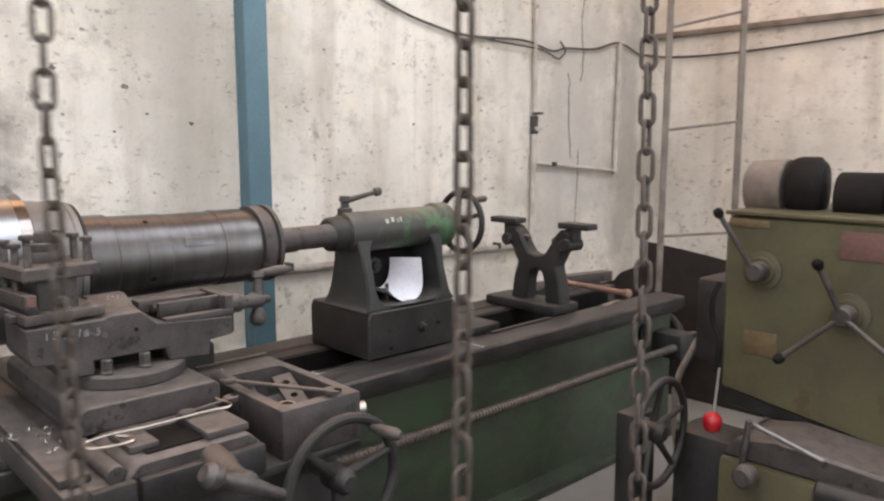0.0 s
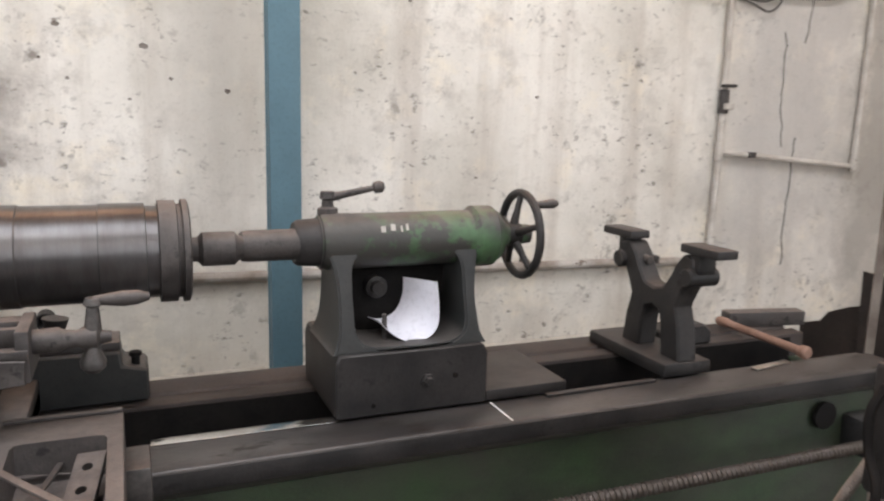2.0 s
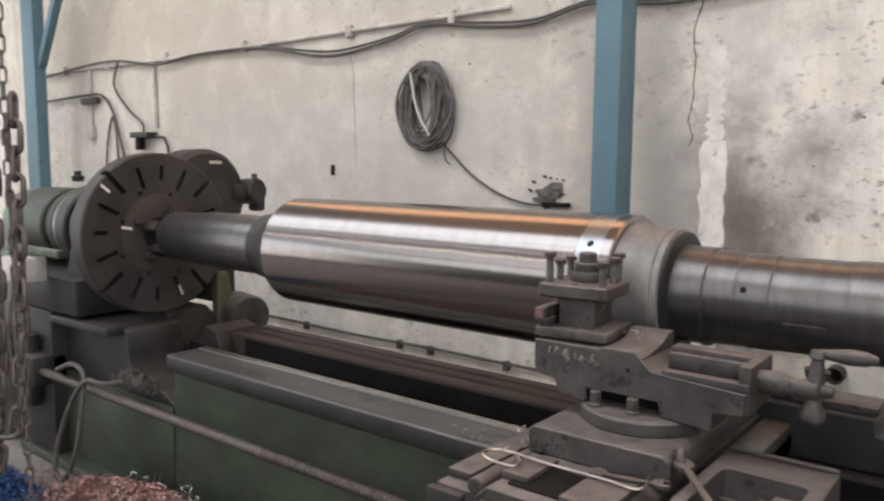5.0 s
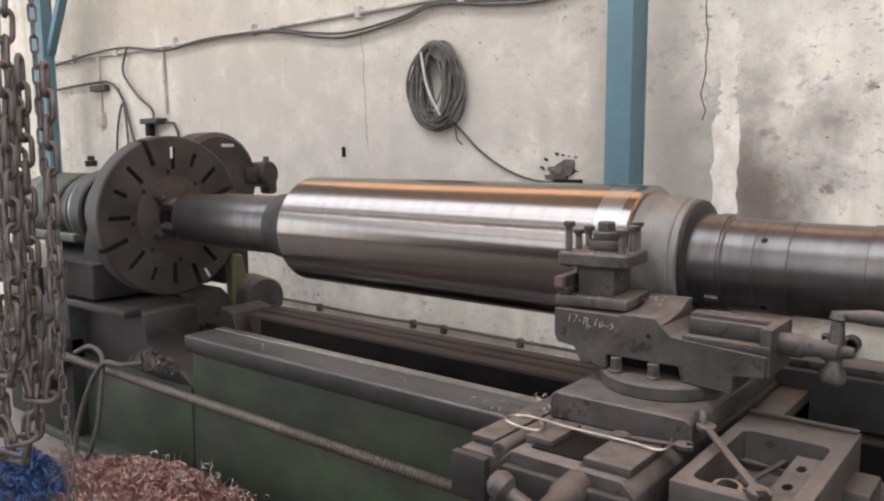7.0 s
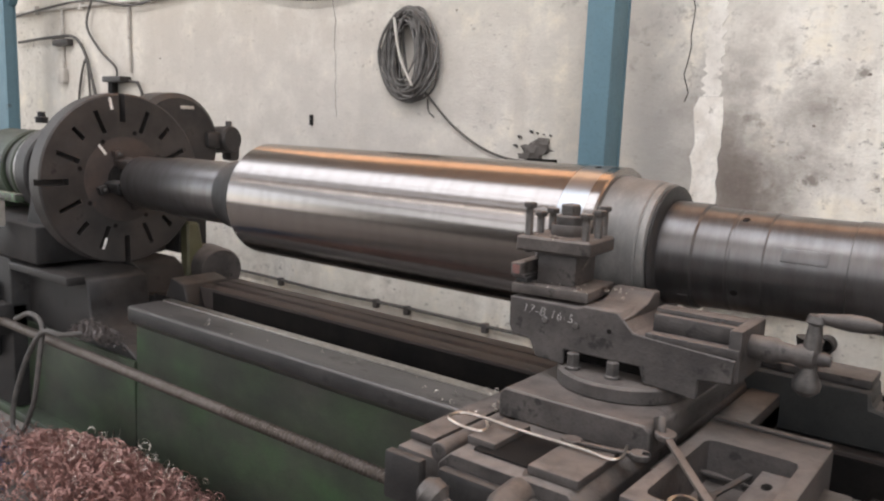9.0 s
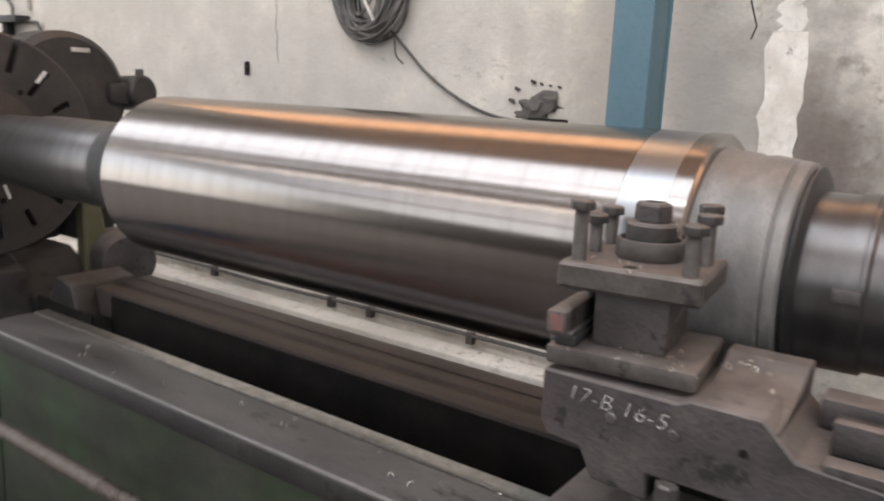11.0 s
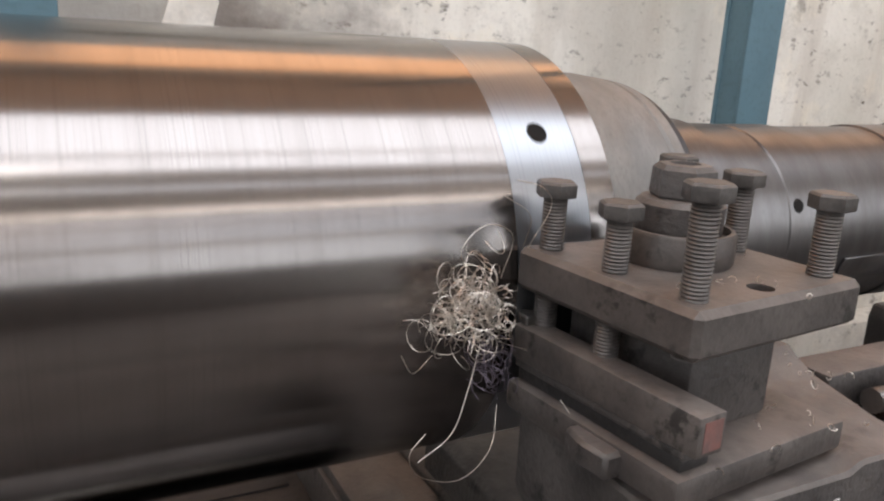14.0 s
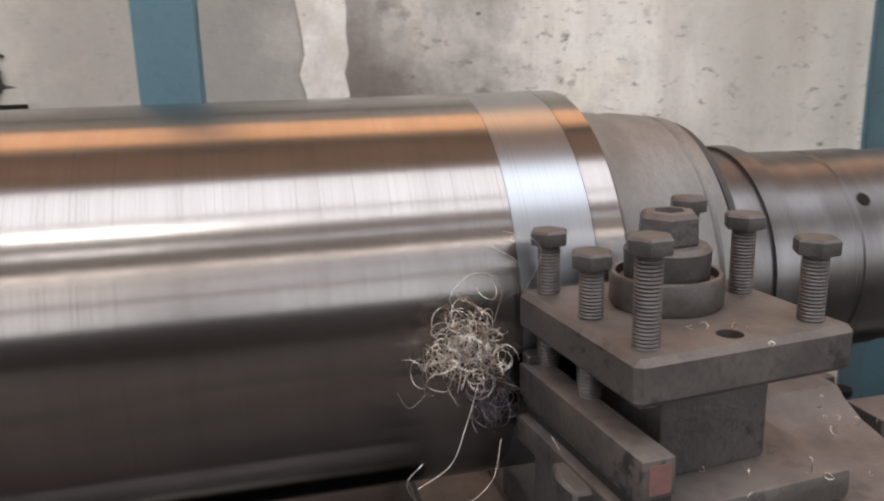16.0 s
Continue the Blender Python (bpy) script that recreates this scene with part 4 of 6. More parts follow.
loose("spanner", spanner(0.15, 0.016, pose(1.12, 1.86, 0.866, 0, 12, 40)), IRON, "dusty spanner in the carriage tray", "spanner")
loose("spanner", spanner(0.14, 0.015, pose(0.885, 1.842, 0.928, 0, 0, 12)), IRON, "dusty spanner on the carriage", "spanner")
b = cut(box((-0.03, -0.11, 0), (0.03, 0.11, 0.016), 0.003), [rod((0, y, -0.1), (0, y, 0.1), 0.011, 16) for y in (-0.07, 0.0, 0.065)])
bmesh.ops.transform(b, matrix=pose(1.165, 1.88, 0.875, 18, -6, -12), verts=b.verts)
loose("drilled_bar", b, IRON, "dusty flat bar with three holes in the tray", "flat bar")
loose("spanner", spanner(0.17, 0.013, pose(1.10, 1.98, 0.872, 6, -5, 74)), BOLT, "worn steel spanner in the tray", "spanner")
loose("spanner", spanner(0.13, 0.02, pose(1.06, 2.03, 0.858, 0, 8, 20)), IRON, "thick dusty spanner in the tray", "spanner")
loose("bolt", spun([(0, 0.008), (0.07, 0.008), (0.071, 0.015), (0.084, 0.015)], (1.04, 1.82, 0.852), (0.6, 0.8, 0.0), 8), IRON, "loose dusty bolt in the tray", "bolt")
loose("square_bar", box((-0.07, -0.011, 0), (0.07, 0.011, 0.022), 0.002, m=pose(1.13, 1.78, 0.842, 0, 0, 25)), PLATE, "short square tool bar in the tray", "tool bar")
b = cut(spun([(0, 0.028), (0.002, 0.03), (0.02, 0.03), (0.022, 0.028)], (0, 0, 0), (0, 0, 1), 28), [rod((0, 0, -0.1), (0, 0, 0.1), 0.021, 24)])
bmesh.ops.transform(b, matrix=pose(1.075, 1.775, 0.885, 8, 0, 0), verts=b.verts)
loose("steel_ring", b, BRIGHT, "bright steel ring in the tray", "steel ring")
b = spanner(0.30, 0.017, pose(1.07, 1.80, 0.951, 0, 3, -52))
box((-0.02, -0.008, 0), (0.02, 0.008, 0.04), 0.004, b, pose(0.965, 1.925, 0.955, 0, -25, -52))
loose("spanner", b, PLATE, "long cranked spanner leaning across the tray", "spanner")

# ---------------------------------------------------------------- tool post
PT = 1.308
post = thing("tool_post", (0.61, 2.155, 1.166), "dusty square four-bolt lathe tool post clamping a cutting tool", "tool post")
turn = Matrix.Translation((0.52, 2.045, 0)) @ pose(0, 0, 0, 0, 0, 6.0)


def placed(b):
    bmesh.ops.transform(b, matrix=turn, verts=b.verts)
    return b


part("base", placed(box((-0.005, -0.005, 1.166), (0.195, 0.183, 1.192), 0.005)), PLATE, post, "dusty lower tool post plate")
part("core", placed(box((0.045, 0.035, 1.192), (0.145, 0.165, PT - 0.036), 0.004)), IRON, post)
part("top_plate", placed(cut(prism([(0, 0), (0.19, 0), (0.19, 0.170), (0, 0.188)], "z", PT - 0.036, PT, 0.005), [rod((0.092, 0.022, PT - 0.02), (0.092, 0.022, PT + 0.02), 0.010, 20)])), PLATE, post, "dusty thick top plate with rounded edges")
part("plate_hole", placed(rod((0.092, 0.022, PT - 0.0198), (0.092, 0.022, PT - 0.016), 0.0099, 16)), BLACK, post)
part("washer", placed(spun([(0, 0.044), (0.003, 0.046), (0.024, 0.046), (0.027, 0.044), (0.027, 0.041), (0.020, 0.040), (0.020, 0.02)], (0.095, 0.105, PT), (0, 0, 1), 40)), PLATE, post)
part("washer", placed(spun([(0, 0.034), (0.026, 0.035), (0.030, 0.031), (0.0305, 0.02)], (0.095, 0.105, PT + 0.0202), (0, 0, 1), 40)), IRON, post)
nut = part("clamp_nut", placed(spun([(0, 0.0245), (0.002, 0.026), (0.022, 0.025), (0.026, 0.021), (0.0265, 0.013), (0.022, 0.012)], (0.095, 0.105, PT + 0.0508), (0, 0, 1), 6)), IRON, post, "heavy square-shouldered clamp nut")


def set_bolt(x, y, rise, drop):
    """A hex-headed clamping bolt with a real thread below its head."""
    b = threaded(0, rise + drop, 0, 0, 0.0102, 0.0028, 0.0009, None, 14, (0, 0, 1))
    bmesh.ops.translate(b, verts=b.verts, vec=(x, y, PT - drop))
    s = spun([(0, 0.0165), (0.0015, 0.0172), (0.0105, 0.0172), (0.0125, 0.0150)], (x, y, PT + rise), (0, 0, 1), 6, b)
    bmesh.ops.transform(s, matrix=turn, verts=s.verts)
    return s


for x, y, rise, drop in ((0.022, 0.024, 0.068, 0.042), (0.020, 0.096, 0.041, 0.066), (0.020, 0.168, 0.044, 0.066), (0.168, 0.024, 0.052, 0.038), (0.170, 0.104, 0.056, 0.038), (0.160, 0.166, 0.061, 0.038)):
    part("clamp_bolt", set_bolt(x, y, rise, drop), BOLT, post, "threaded hex bolt")
tool = box((-0.003, -0.014, 1.2125), (0.024, 0.180, 1.2425), 0.002)
part("tool_shank", placed(tool), PLATE, post, "square tool shank")
part("tool_tip", placed(prism([(0.0, 0.168), (0.022, 0.168), (0.022, 0.178), (0.010, 0.188), (0.002, 0.182)], "z", 1.243, 1.251, 0.001)), STEEL, post, "carbide tool tip")
part("tool_mark", placed(box((0.002, -0.0146, 1.2165), (0.020, -0.0141, 1.2385), 0)), TOOL_END, post, "faded red tool end")
part("shim", placed(box((-0.001, -0.004, 1.2052), (0.03, 0.178, 1.2122), 0.002)), IRON, post)
part("shim", placed(box((0.004, 0.002, 1.1925), (0.034, 0.178, 1.205), 0.002)), IRON_DARK, post)
part("support_lug", prism([(0.496, 2.09), (0.492, 2.115), (0.496, 2.14), (0.513, 2.14), (0.513, 2.09)], "z", 1.168, 1.189, 0.003), IRON, post)

# ---------------------------------------------------------------- tailstock
tail = thing("tailstock", (2.05, 2.5, BED), "green and grey cast tailstock with handwheel, clamped on the bed", "tailstock")
part("base", prism([(1.792, BED), (1.790, 0.925), (1.80, 0.955), (2.245, 0.955), (2.262, 0.925), (2.262, BED)], "y", 2.337, 2.74, 0.006), IRON_DARK, tail, "dark oily cast base")
part("base_step", box((2.264, 2.345, BED), (2.55, 2.70, 0.80), 0.006), IRON_DARK, tail)
mouth = []
for k in range(36):
    c, d = math.cos(math.tau * k / 36), math.sin(math.tau * k / 36)
    mouth.append((2.024 + 0.172 * math.copysign(abs(c) ** 0.42, c), 1.102 + 0.138 * math.copysign(abs(d) ** 0.38, d)))
left = [(q[0], q[1]) for q in bent([(1.782, 0.956, 0), (1.79, 0.966, 0), (1.80, 0.99, 0), (1.808, 1.03, 0), (1.81, 1.10, 0), (1.806, 1.17, 0), (1.795, 1.215, 0), (1.775, 1.26, 0)], 2)]
right = [(q[0], q[1]) for q in bent([(2.262, 1.26, 0), (2.245, 1.20, 0), (2.232, 1.10, 0), (2.236, 1.03, 0), (2.24, 0.99, 0), (2.25, 0.966, 0), (2.256, 0.956, 0)], 2)]
b = cut(prism(left + right, "y", 2.335, 2.64, 0), [prism(mouth, "y", 2.0, 2.9, 0)])
rim = [f for f in b.edges if len(f.link_faces) == 2 and f.calc_face_angle(0) > 1.2 and all(abs(v.co.y - 2.335) < 0.002 for v in f.verts)]
bmesh.ops.bevel(b, geom=rim, offset=0.006, segments=2, affect="EDGES")
for v in b.verts:
    v.co.y = 2.4875 + (v.co.y - 2.4875) * (1.0 - 0.50 * min(max((v.co.z - 0.95) / 0.28, 0), 1) ** 0.8)
part("body", b, IRON_GREEN, tail, "dark cast body with an arched opening")
# Panel coloured black to stand for the shaded hollow
part("back_panel", prism([(1.84, 0.956), (1.84, 1.19), (2.21, 1.19), (2.21, 0.956)], "y", 2.548, 2.556, 0), BLACK, tail, "back of the hollow body, blackened as shade")
part("feed_nut", spun([(0, 0.034), (0.03, 0.034), (0.034, 0.022), (0.05, 0.02)], (1.965, 2.547, 1.105), (0, -1, 0), 18), IRON_DARK, tail)
part("barrel", spun([(0, 0.075), (0.02, 0.082), (0.20, 0.081), (0.47, 0.082), (0.485, 0.095), (0.545, 0.095), (0.555, 0.086), (0.57, 0.078)], (1.775, AY + 0.04, AZ), (1, 0, 0), 40), GREEN_LIGHT, tail, "chipped green barrel with grey bare patches")
part("barrel_nose", spun([(0, 0.058), (0.01, 0.066), (0.07, 0.07), (0.075, 0.08)], (1.705, AY + 0.04, AZ), (1, 0, 0), 32), IRON_DARK, tail)
part("quill", spun([(0, 0.03), (0.01, 0.042), (0.03, 0.044), (0.17, 0.044)], (1.548, AY + 0.02, AZ), (1, 0, 0), 28), IRON, tail, "dull steel quill")
part("hub", spun([(0, 0.06), (0.02, 0.055), (0.04, 0.035), (0.12, 0.03)], (2.343, AY + 0.04, AZ), (1, 0, 0), 24), GREEN_LIGHT, tail)
b = spoked(0.132, 0.0135, 5, 0.036, 0.03, 0.025)
bmesh.ops.transform(b, matrix=Matrix.Translation((2.435, AY + 0.04, AZ)) @ frame_of((1, 0, 0)), verts=b.verts)
tw = part("tail_wheel", b, IRON_DARK, tail, "five-spoked dark handwheel")
part("wheel_grip", spun([(0, 0.008), (0.02, 0.012), (0.07, 0.016), (0.085, 0.009)], (2.44, AY - 0.03, AZ + 0.10), (1, 0, 0.06), 14), IRON, tw)
clamp = part("barrel_clamp", spun([(0, 0.03), (0.02, 0.03), (0.025, 0.018), (0.045, 0.016), (0.05, 0.024), (0.07, 0.02)], (1.81, AY + 0.06, AZ + 0.075), (0, 0, 1), 18), IRON, tail)
part("clamp_lever", spun([(0, 0.014), (0.05, 0.011), (0.135, 0.009), (0.14, 0.017), (0.16, 0.018), (0.17, 0.01)], (1.81, AY + 0.06, AZ + 0.125), (1, -0.15, 0.22), 14), IRON, clamp)
part("base_screw", spun([(0, 0.02), (0.012, 0.02), (0.014, 0.013), (0.03, 0.013)], (2.065, 2.337, 0.86), (0, -1, 0), 6), IRON_DARK, tail)
part("base_screw", rod((1.90, 2.331, 0.80), (1.90, 2.34, 0.80), 0.007, 10), BLACK, tail)
part("base_screw", rod((2.155, 2.331, 0.865), (2.155, 2.34, 0.865), 0.008, 10), BLACK, tail)
part("through_bolt", rod((1.965, 2.44, 0.955), (1.965, 2.44, 1.04), 0.008, 10), IRON, tail)
for k, (x, w) in enumerate(((1.945, 0.02), (1.975, 0.02), (2.005, 0.008), (2.022, 0.01))):
    b = box((x, 0.0 + 0.004 * (k % 2), 0.0795), (x + w * 0.7, 0.018 + 0.006 * (k % 2), 0.0818), 0)
    bmesh.ops.transform(b, matrix=Matrix.Translation((0, AY + 0.04, AZ)) @ pose(0, 0, 0, 66, 0, 0), verts=b.verts)
    part("paint_mark", b, CONDUIT, tail, "faded white painted mark")
pb = bmesh.new()
front = bent([(2.117, 2.40, 1.137), (2.125, 2.40, 1.06), (2.121, 2.40, 1.0), (2.09, 2.40, 0.967), (2.03, 2.40, 0.961), (1.98, 2.405, 0.985), (1.937, 2.41, 1.03)], 4)
back = bent([(2.055, 2.53, 1.130), (2.055, 2.53, 1.09), (2.045, 2.53, 1.05), (2.025, 2.53, 1.02), (1.995, 2.53, 1.004), (1.97, 2.53, 1.002), (1.94, 2.53, 1.01)], 4)
front, back = [pb.verts.new(q) for q in front], [pb.verts.new(q) for q in back]
for k in range(len(front) - 1):
    pb.faces.new((front[k], front[k + 1], back[k + 1], back[k]))
bmesh.ops.subdivide_edges(pb, edges=pb.edges[:], cuts=1, use_grid_fill=True)
bmesh.ops.solidify(pb, geom=pb.faces[:], thickness=0.0012)
solid("paper_sheet", pb, PAPER, "curled white paper sheet tucked into the tailstock", "paper")

# ---------------------------------------------------------------- steady rest
rest = thing("steady_rest", (3.02, 2.55, BED), "open-topped dark cast steady rest standing on the bed", "steady rest")
part("foot", box((2.925, 2.335, BED), (3.125, 2.80, 0.815), 0.012), IRON_DARK, rest)
Y = lambda v: 2.505 + v
outline = [(Y(-0.165), 0.81), (Y(-0.15), 0.92), (Y(-0.125), 1.0), (Y(-0.155), 1.06), (Y(-0.18), 1.10), (Y(-0.21), 1.125), (Y(-0.20), 1.18), (Y(-0.15), 1.19), (Y(-0.11), 1.15), (Y(-0.085), 1.105)]
outline += [(Y(v), 1.075 - 0.03 * math.cos(v / 0.085 * 1.57)) for v in (-0.05, 0.0, 0.05)]
outline += [(Y(0.085), 1.105), (Y(0.11), 1.15), (Y(0.15), 1.19), (Y(0.20), 1.18), (Y(0.21), 1.125), (Y(0.18), 1.10), (Y(0.155), 1.06), (Y(0.125), 1.0), (Y(0.15), 0.92), (Y(0.165), 0.81)]
outline += [(Y(0.06), 0.81), (Y(0.05), 0.92), (Y(0.035), 0.965), (Y(0.0), 0.98), (Y(-0.035), 0.965), (Y(-0.05), 0.92), (Y(-0.06), 0.81)]
part("yoke", prism(outline, "x", 2.985, 3.065, 0.008), IRON_DARK, rest, "forked cast yoke")
for s in (-1, 1):
    part("jaw_screw", rod((3.025, Y(s * 0.20), 1.14), (3.025, Y(s * 0.075), 1.125), 0.014, 12), IRON, rest)
    part("cap_lug", box((2.975, Y(s * 0.225) - 0.095, 1.195), (3.06, Y(s * 0.225) + 0.085, 1.225), 0.006), IRON_DARK, rest)
    part("lug_post", box((2.99, Y(s * 0.20) - 0.025, 1.13), (3.06, Y(s * 0.20) + 0.025, 1.20), 0.006), IRON_DARK, rest)
    part("boss", rod((2.965, Y(s * 0.19), 1.115), (3.085, Y(s * 0.19), 1.115), 0.032, 16), IRON_DARK, rest)

# ---------------------------------------------------------------- loose pieces on the bed
b = spun([(0, 0.016), (0.01, 0.019), (0.05, 0.021), (0.06, 0.016), (0.44, 0.016), (0.45, 0.024), (0.475, 0.026), (0.485, 0.018)], (3.57, 2.80, 0.800), (-0.03, -1, -0.005), 16)
solid("draw_bar", b, COPPER, "rusty orange steel bar lying across the bed", "steel bar")
solid("packing_block", box((0, 0, 0), (0.36, 0.07, 0.062), 0.006, m=pose(3.62, 2.79, BED + 0.001, 0, 0, -12)), IRON, "dusty iron packing block on the back way", "iron block")
solid("cast_clamp", prism([(3.14, BED), (3.14, 0.83), (3.20, 0.85), (3.34, 0.85), (3.38, 0.82), (3.38, BED)], "y", 2.62, 2.72, 0.01), IRON_DARK, "dark cast clamp standing by the steady rest", "clamp")
solid("flat_strip", box((0, 0, 0), (0.42, 0.024, 0.008), 0.002, m=pose(2.46, 2.308, BED + 0.001, 0, 0, 1)), IRON_DARK, "dark flat strip lying on the front way", "flat bar")
solid("flat_strip", box((0, 0, 0), (0.19, 0.03, 0.006), 0.002, m=pose(3.30, 2.30, BED + 0.001, 0, 0, 8)), BRIGHT, "bright flat strip lying on the front way", "flat bar")
part("scribe_line", box((2.268, 2.18, BED + 0.0004), (2.274, 2.33, BED + 0.0012), 0), WHITE, lathe, "white scribed line")
part("wiped_way", box((1.30, 2.331, BED + 0.0005), (1.79, 2.374, BED + 0.003), 0.001), WIPED, lathe, "bright wiped strip of the way")

# ---------------------------------------------------------------- wall fittings
W = WALL
wires = random.Random(5)


def on_wall(pairs, out=0.012):
    return [(x, W - out, z) for x, z in pairs]


def run(name, pairs, r, mat, label, category, out=0.012, n=6, seg=8):
    return solid(name, tube(bent(on_wall(pairs, out), n), r, seg), mat, label, category)


conduit = thing("conduit", (-2.7, W, 2.3), "grimy white conduit pipe fixed along the wall with clips", "conduit")
part("pipe", tube(on_wall([(-5.6, 2.36), (-3.5, 2.345), (-1.64, 2.362), (-0.55, 2.37)], 0.016), 0.013, 10), CONDUIT, conduit)
for x, z1 in ((-4.60, 1.82), (-3.66, 1.86)):
    part("drop_pipe", tube(on_wall([(x, 2.35), (x + 0.01, z1)], 0.014), 0.0115, 8), CONDUIT, conduit)
for x in (-5.0, -4.3, -3.5, -2.6, -1.64, -0.9):
    part("clip", box((x - 0.02, W - 0.036, 2.325), (x + 0.02, W - 0.001, 2.395), 0.005), CONDUIT, conduit)
part("outlet", box((-4.64, W - 0.045, 1.79), (-4.55, W - 0.001, 1.90), 0.008), CONDUIT, conduit, "small grubby socket")
part("outlet", box((-4.70, W - 0.05, 2.07), (-4.46, W - 0.001, 2.12), 0.008), IRON, conduit)
junction = thing("junction_box", (-3.75, W, 1.76), "rusty open junction box under the conduit", "junction box")
part("box", box((-3.90, W - 0.09, 1.79), (-3.66, W - 0.001, 1.83), 0.006), IRON_DARK, junction)
part("bracket", tube(on_wall([(-3.66, 1.80), (-3.55, 1.79), (-3.50, 1.72), (-3.50, 1.60)], 0.02), 0.01), IRON, junction)
part("switch", box((-3.86, W - 0.07, 1.70), (-3.80, W - 0.02, 1.79), 0.006), BLACK, junction)
run("cable", [(-5.4, 2.32), (-4.6, 2.375), (-4.1, 2.375), (-3.6, 2.31), (-3.1, 2.345), (-2.4, 2.33), (-1.95, 2.25), (-1.68, 2.235), (-1.3, 2.28), (-1.05, 2.335), (-0.7, 2.29), (-0.4, 2.275), (-0.1, 2.33), (0.3, 2.29), (0.9, 2.34)], 0.0085, CABLE, "brown rubber cable sagging along the wall", "cable", 0.035)
run("cable", [(-2.4, 2.345), (-1.95, 2.275), (-1.68, 2.26), (-1.3, 2.30), (-1.05, 2.35), (-0.7, 2.31), (-0.4, 2.295), (-0.1, 2.345), (0.3, 2.31), (0.9, 2.36)], 0.0075, CABLE, "second rubber cable sagging along the wall", "cable", 0.025)
run("cable", [(-4.12, 2.385), (-4.20, 2.20), (-4.02, 2.02), (-3.82, 1.90), (-3.80, 1.82)], 0.009, CABLE, "black cable looping down to the junction box", "cable", 0.03)
run("cable", [(-5.3, 2.12), (-4.7, 2.14), (-4.4, 2.13), (-4.25, 2.02), (-4.16, 1.85), (-4.06, 1.55), (-4.0, 1.1)], 0.011, CABLE, "grey hose hanging along the wall", "hose", 0.03)
run("cable", [(-4.40, 1.2), (-4.36, 1.7), (-4.25, 1.96), (-4.20, 1.7), (-4.2, 1.1)], 0.009, CABLE, "grey hose loop hanging on the wall", "hose", 0.02)
run("cable", [(2.3, 2.62), (2.83, 2.39), (3.2, 2.30), (3.5, 2.268), (4.0, 2.285), (4.3, 2.24), (4.46, 2.27), (4.8, 2.29), (5.1, 2.36), (5.40, 2.29)], 0.008, CABLE, "black cable sagging across the wall", "cable", 0.02)
run("cable", [(3.3, 2.275), (3.9, 2.25), (4.2, 2.235), (4.36, 2.19), (4.44, 2.25), (4.38, 2.31)], 0.006, CABLE, "loose black cable tail on the wall", "cable", 0.03)
solid("cable", tube(bent([(CORNER - 0.02, W - 0.05, 2.29), (CORNER - 0.02, 3.2, 2.255), (CORNER - 0.02, 2.7, 2.25), (CORNER - 0.02, 1.8, 2.30), (CORNER - 0.02, 0.6, 2.42)]), 0.008), CABLE, "black cable sagging across the end wall", "cable")
solid("wall_rail", box((CORNER - 0.045, -1.0, 2.40), (CORNER - 0.002, W - 0.05, 2.44), 0.004), LADDER, "rusty angle rail along the end wall", "rail")

coil = thing("cable_coil", (-1.075, W, 1.70), "coiled grey electric cable hanging on the wall", "cable coil")
for k in range(44):
    w, h = 0.06 + 0.115 * wires.random() ** 0.8, 0.145 + 0.08 * wires.random()
    cx, cz, tilt, out = -1.062 + wires.uniform(-0.018, 0.018), 1.918 + wires.uniform(-0.016, 0.016), wires.uniform(-0.24, 0.2), 0.012 + 0.06 * wires.random()
    loop = []
    for q in range(28):
        a = math.tau * q / 28
        x, z = w * math.cos(a) * (1 - 0.12 * math.sin(a)), h * math.sin(a)
        loop.append((cx + x * math.cos(tilt) - z * math.sin(tilt), W - out - 0.012 * math.sin(3 * a + k), cz + x * math.sin(tilt) + z * math.cos(tilt)))
    part("turn", tube(loop, 0.0058, 6, None, True), CABLE_GREY if k % 3 else CABLE, coil)
part("hook", rod((-1.09, W - 0.10, 2.10), (-1.09, W, 2.10), 0.012), IRON, coil)
part("tie", tube(bent([(-1.12, W - 0.09, 2.09), (-1.07, W - 0.095, 1.9), (-0.99, W - 0.09, 1.76)]), 0.007), CONDUIT, coil)
part("tail", tube(bent(on_wall([(-1.0, 1.76), (-0.92, 1.69), (-0.78, 1.57), (-0.61, 1.475), (-0.45, 1.43), (-0.30, 1.425)], 0.015)), 0.006), CABLE, coil)
part("frayed_end", tube(bent(on_wall([(-0.945, 1.70), (-0.935, 1.64), (-0.90, 1.61)], 0.02)), 0.004), CABLE, coil)

lump = bmesh.new()
bmesh.ops.create_icosphere(lump, subdivisions=4, radius=1)
for v in lump.verts:
    k = 1 + 0.35 * noise.noise(v.co * 2.3) + 0.16 * noise.noise(v.co * 6)
    v.co = Vector((-0.315 + 0.10 * k * v.co.x, W + 0.018 + 0.034 * k * v.co.y, 1.485 + 0.062 * k * v.co.z - 0.02 * (v.co.x < 0)))
mound = solid("mortar_lump", lump, FLOOR, "crumbling mortar lump round a hole in the wall", "mortar")
for k in range(7):
    a = wires.uniform(-0.2, 3.0)
    s = wires.uniform(0.004, 0.011)
    q = box((-s, -0.006, -s * 0.6), (s, 0.006, s * 0.6), 0.002, m=pose(-0.31 + 0.112 * math.cos(a) + wires.uniform(-0.02, 0.02), W - 0.004, 1.475 + 0.078 * math.sin(a) + wires.uniform(-0.015, 0.015), 0, wires.uniform(0, 90), 0))
    part("soot_chip", q, IRON, mound)
part("slot", box((-0.34, W - 0.04, 1.42), (-0.20, W - 0.006, 1.44), 0.003), BLACK, mound)


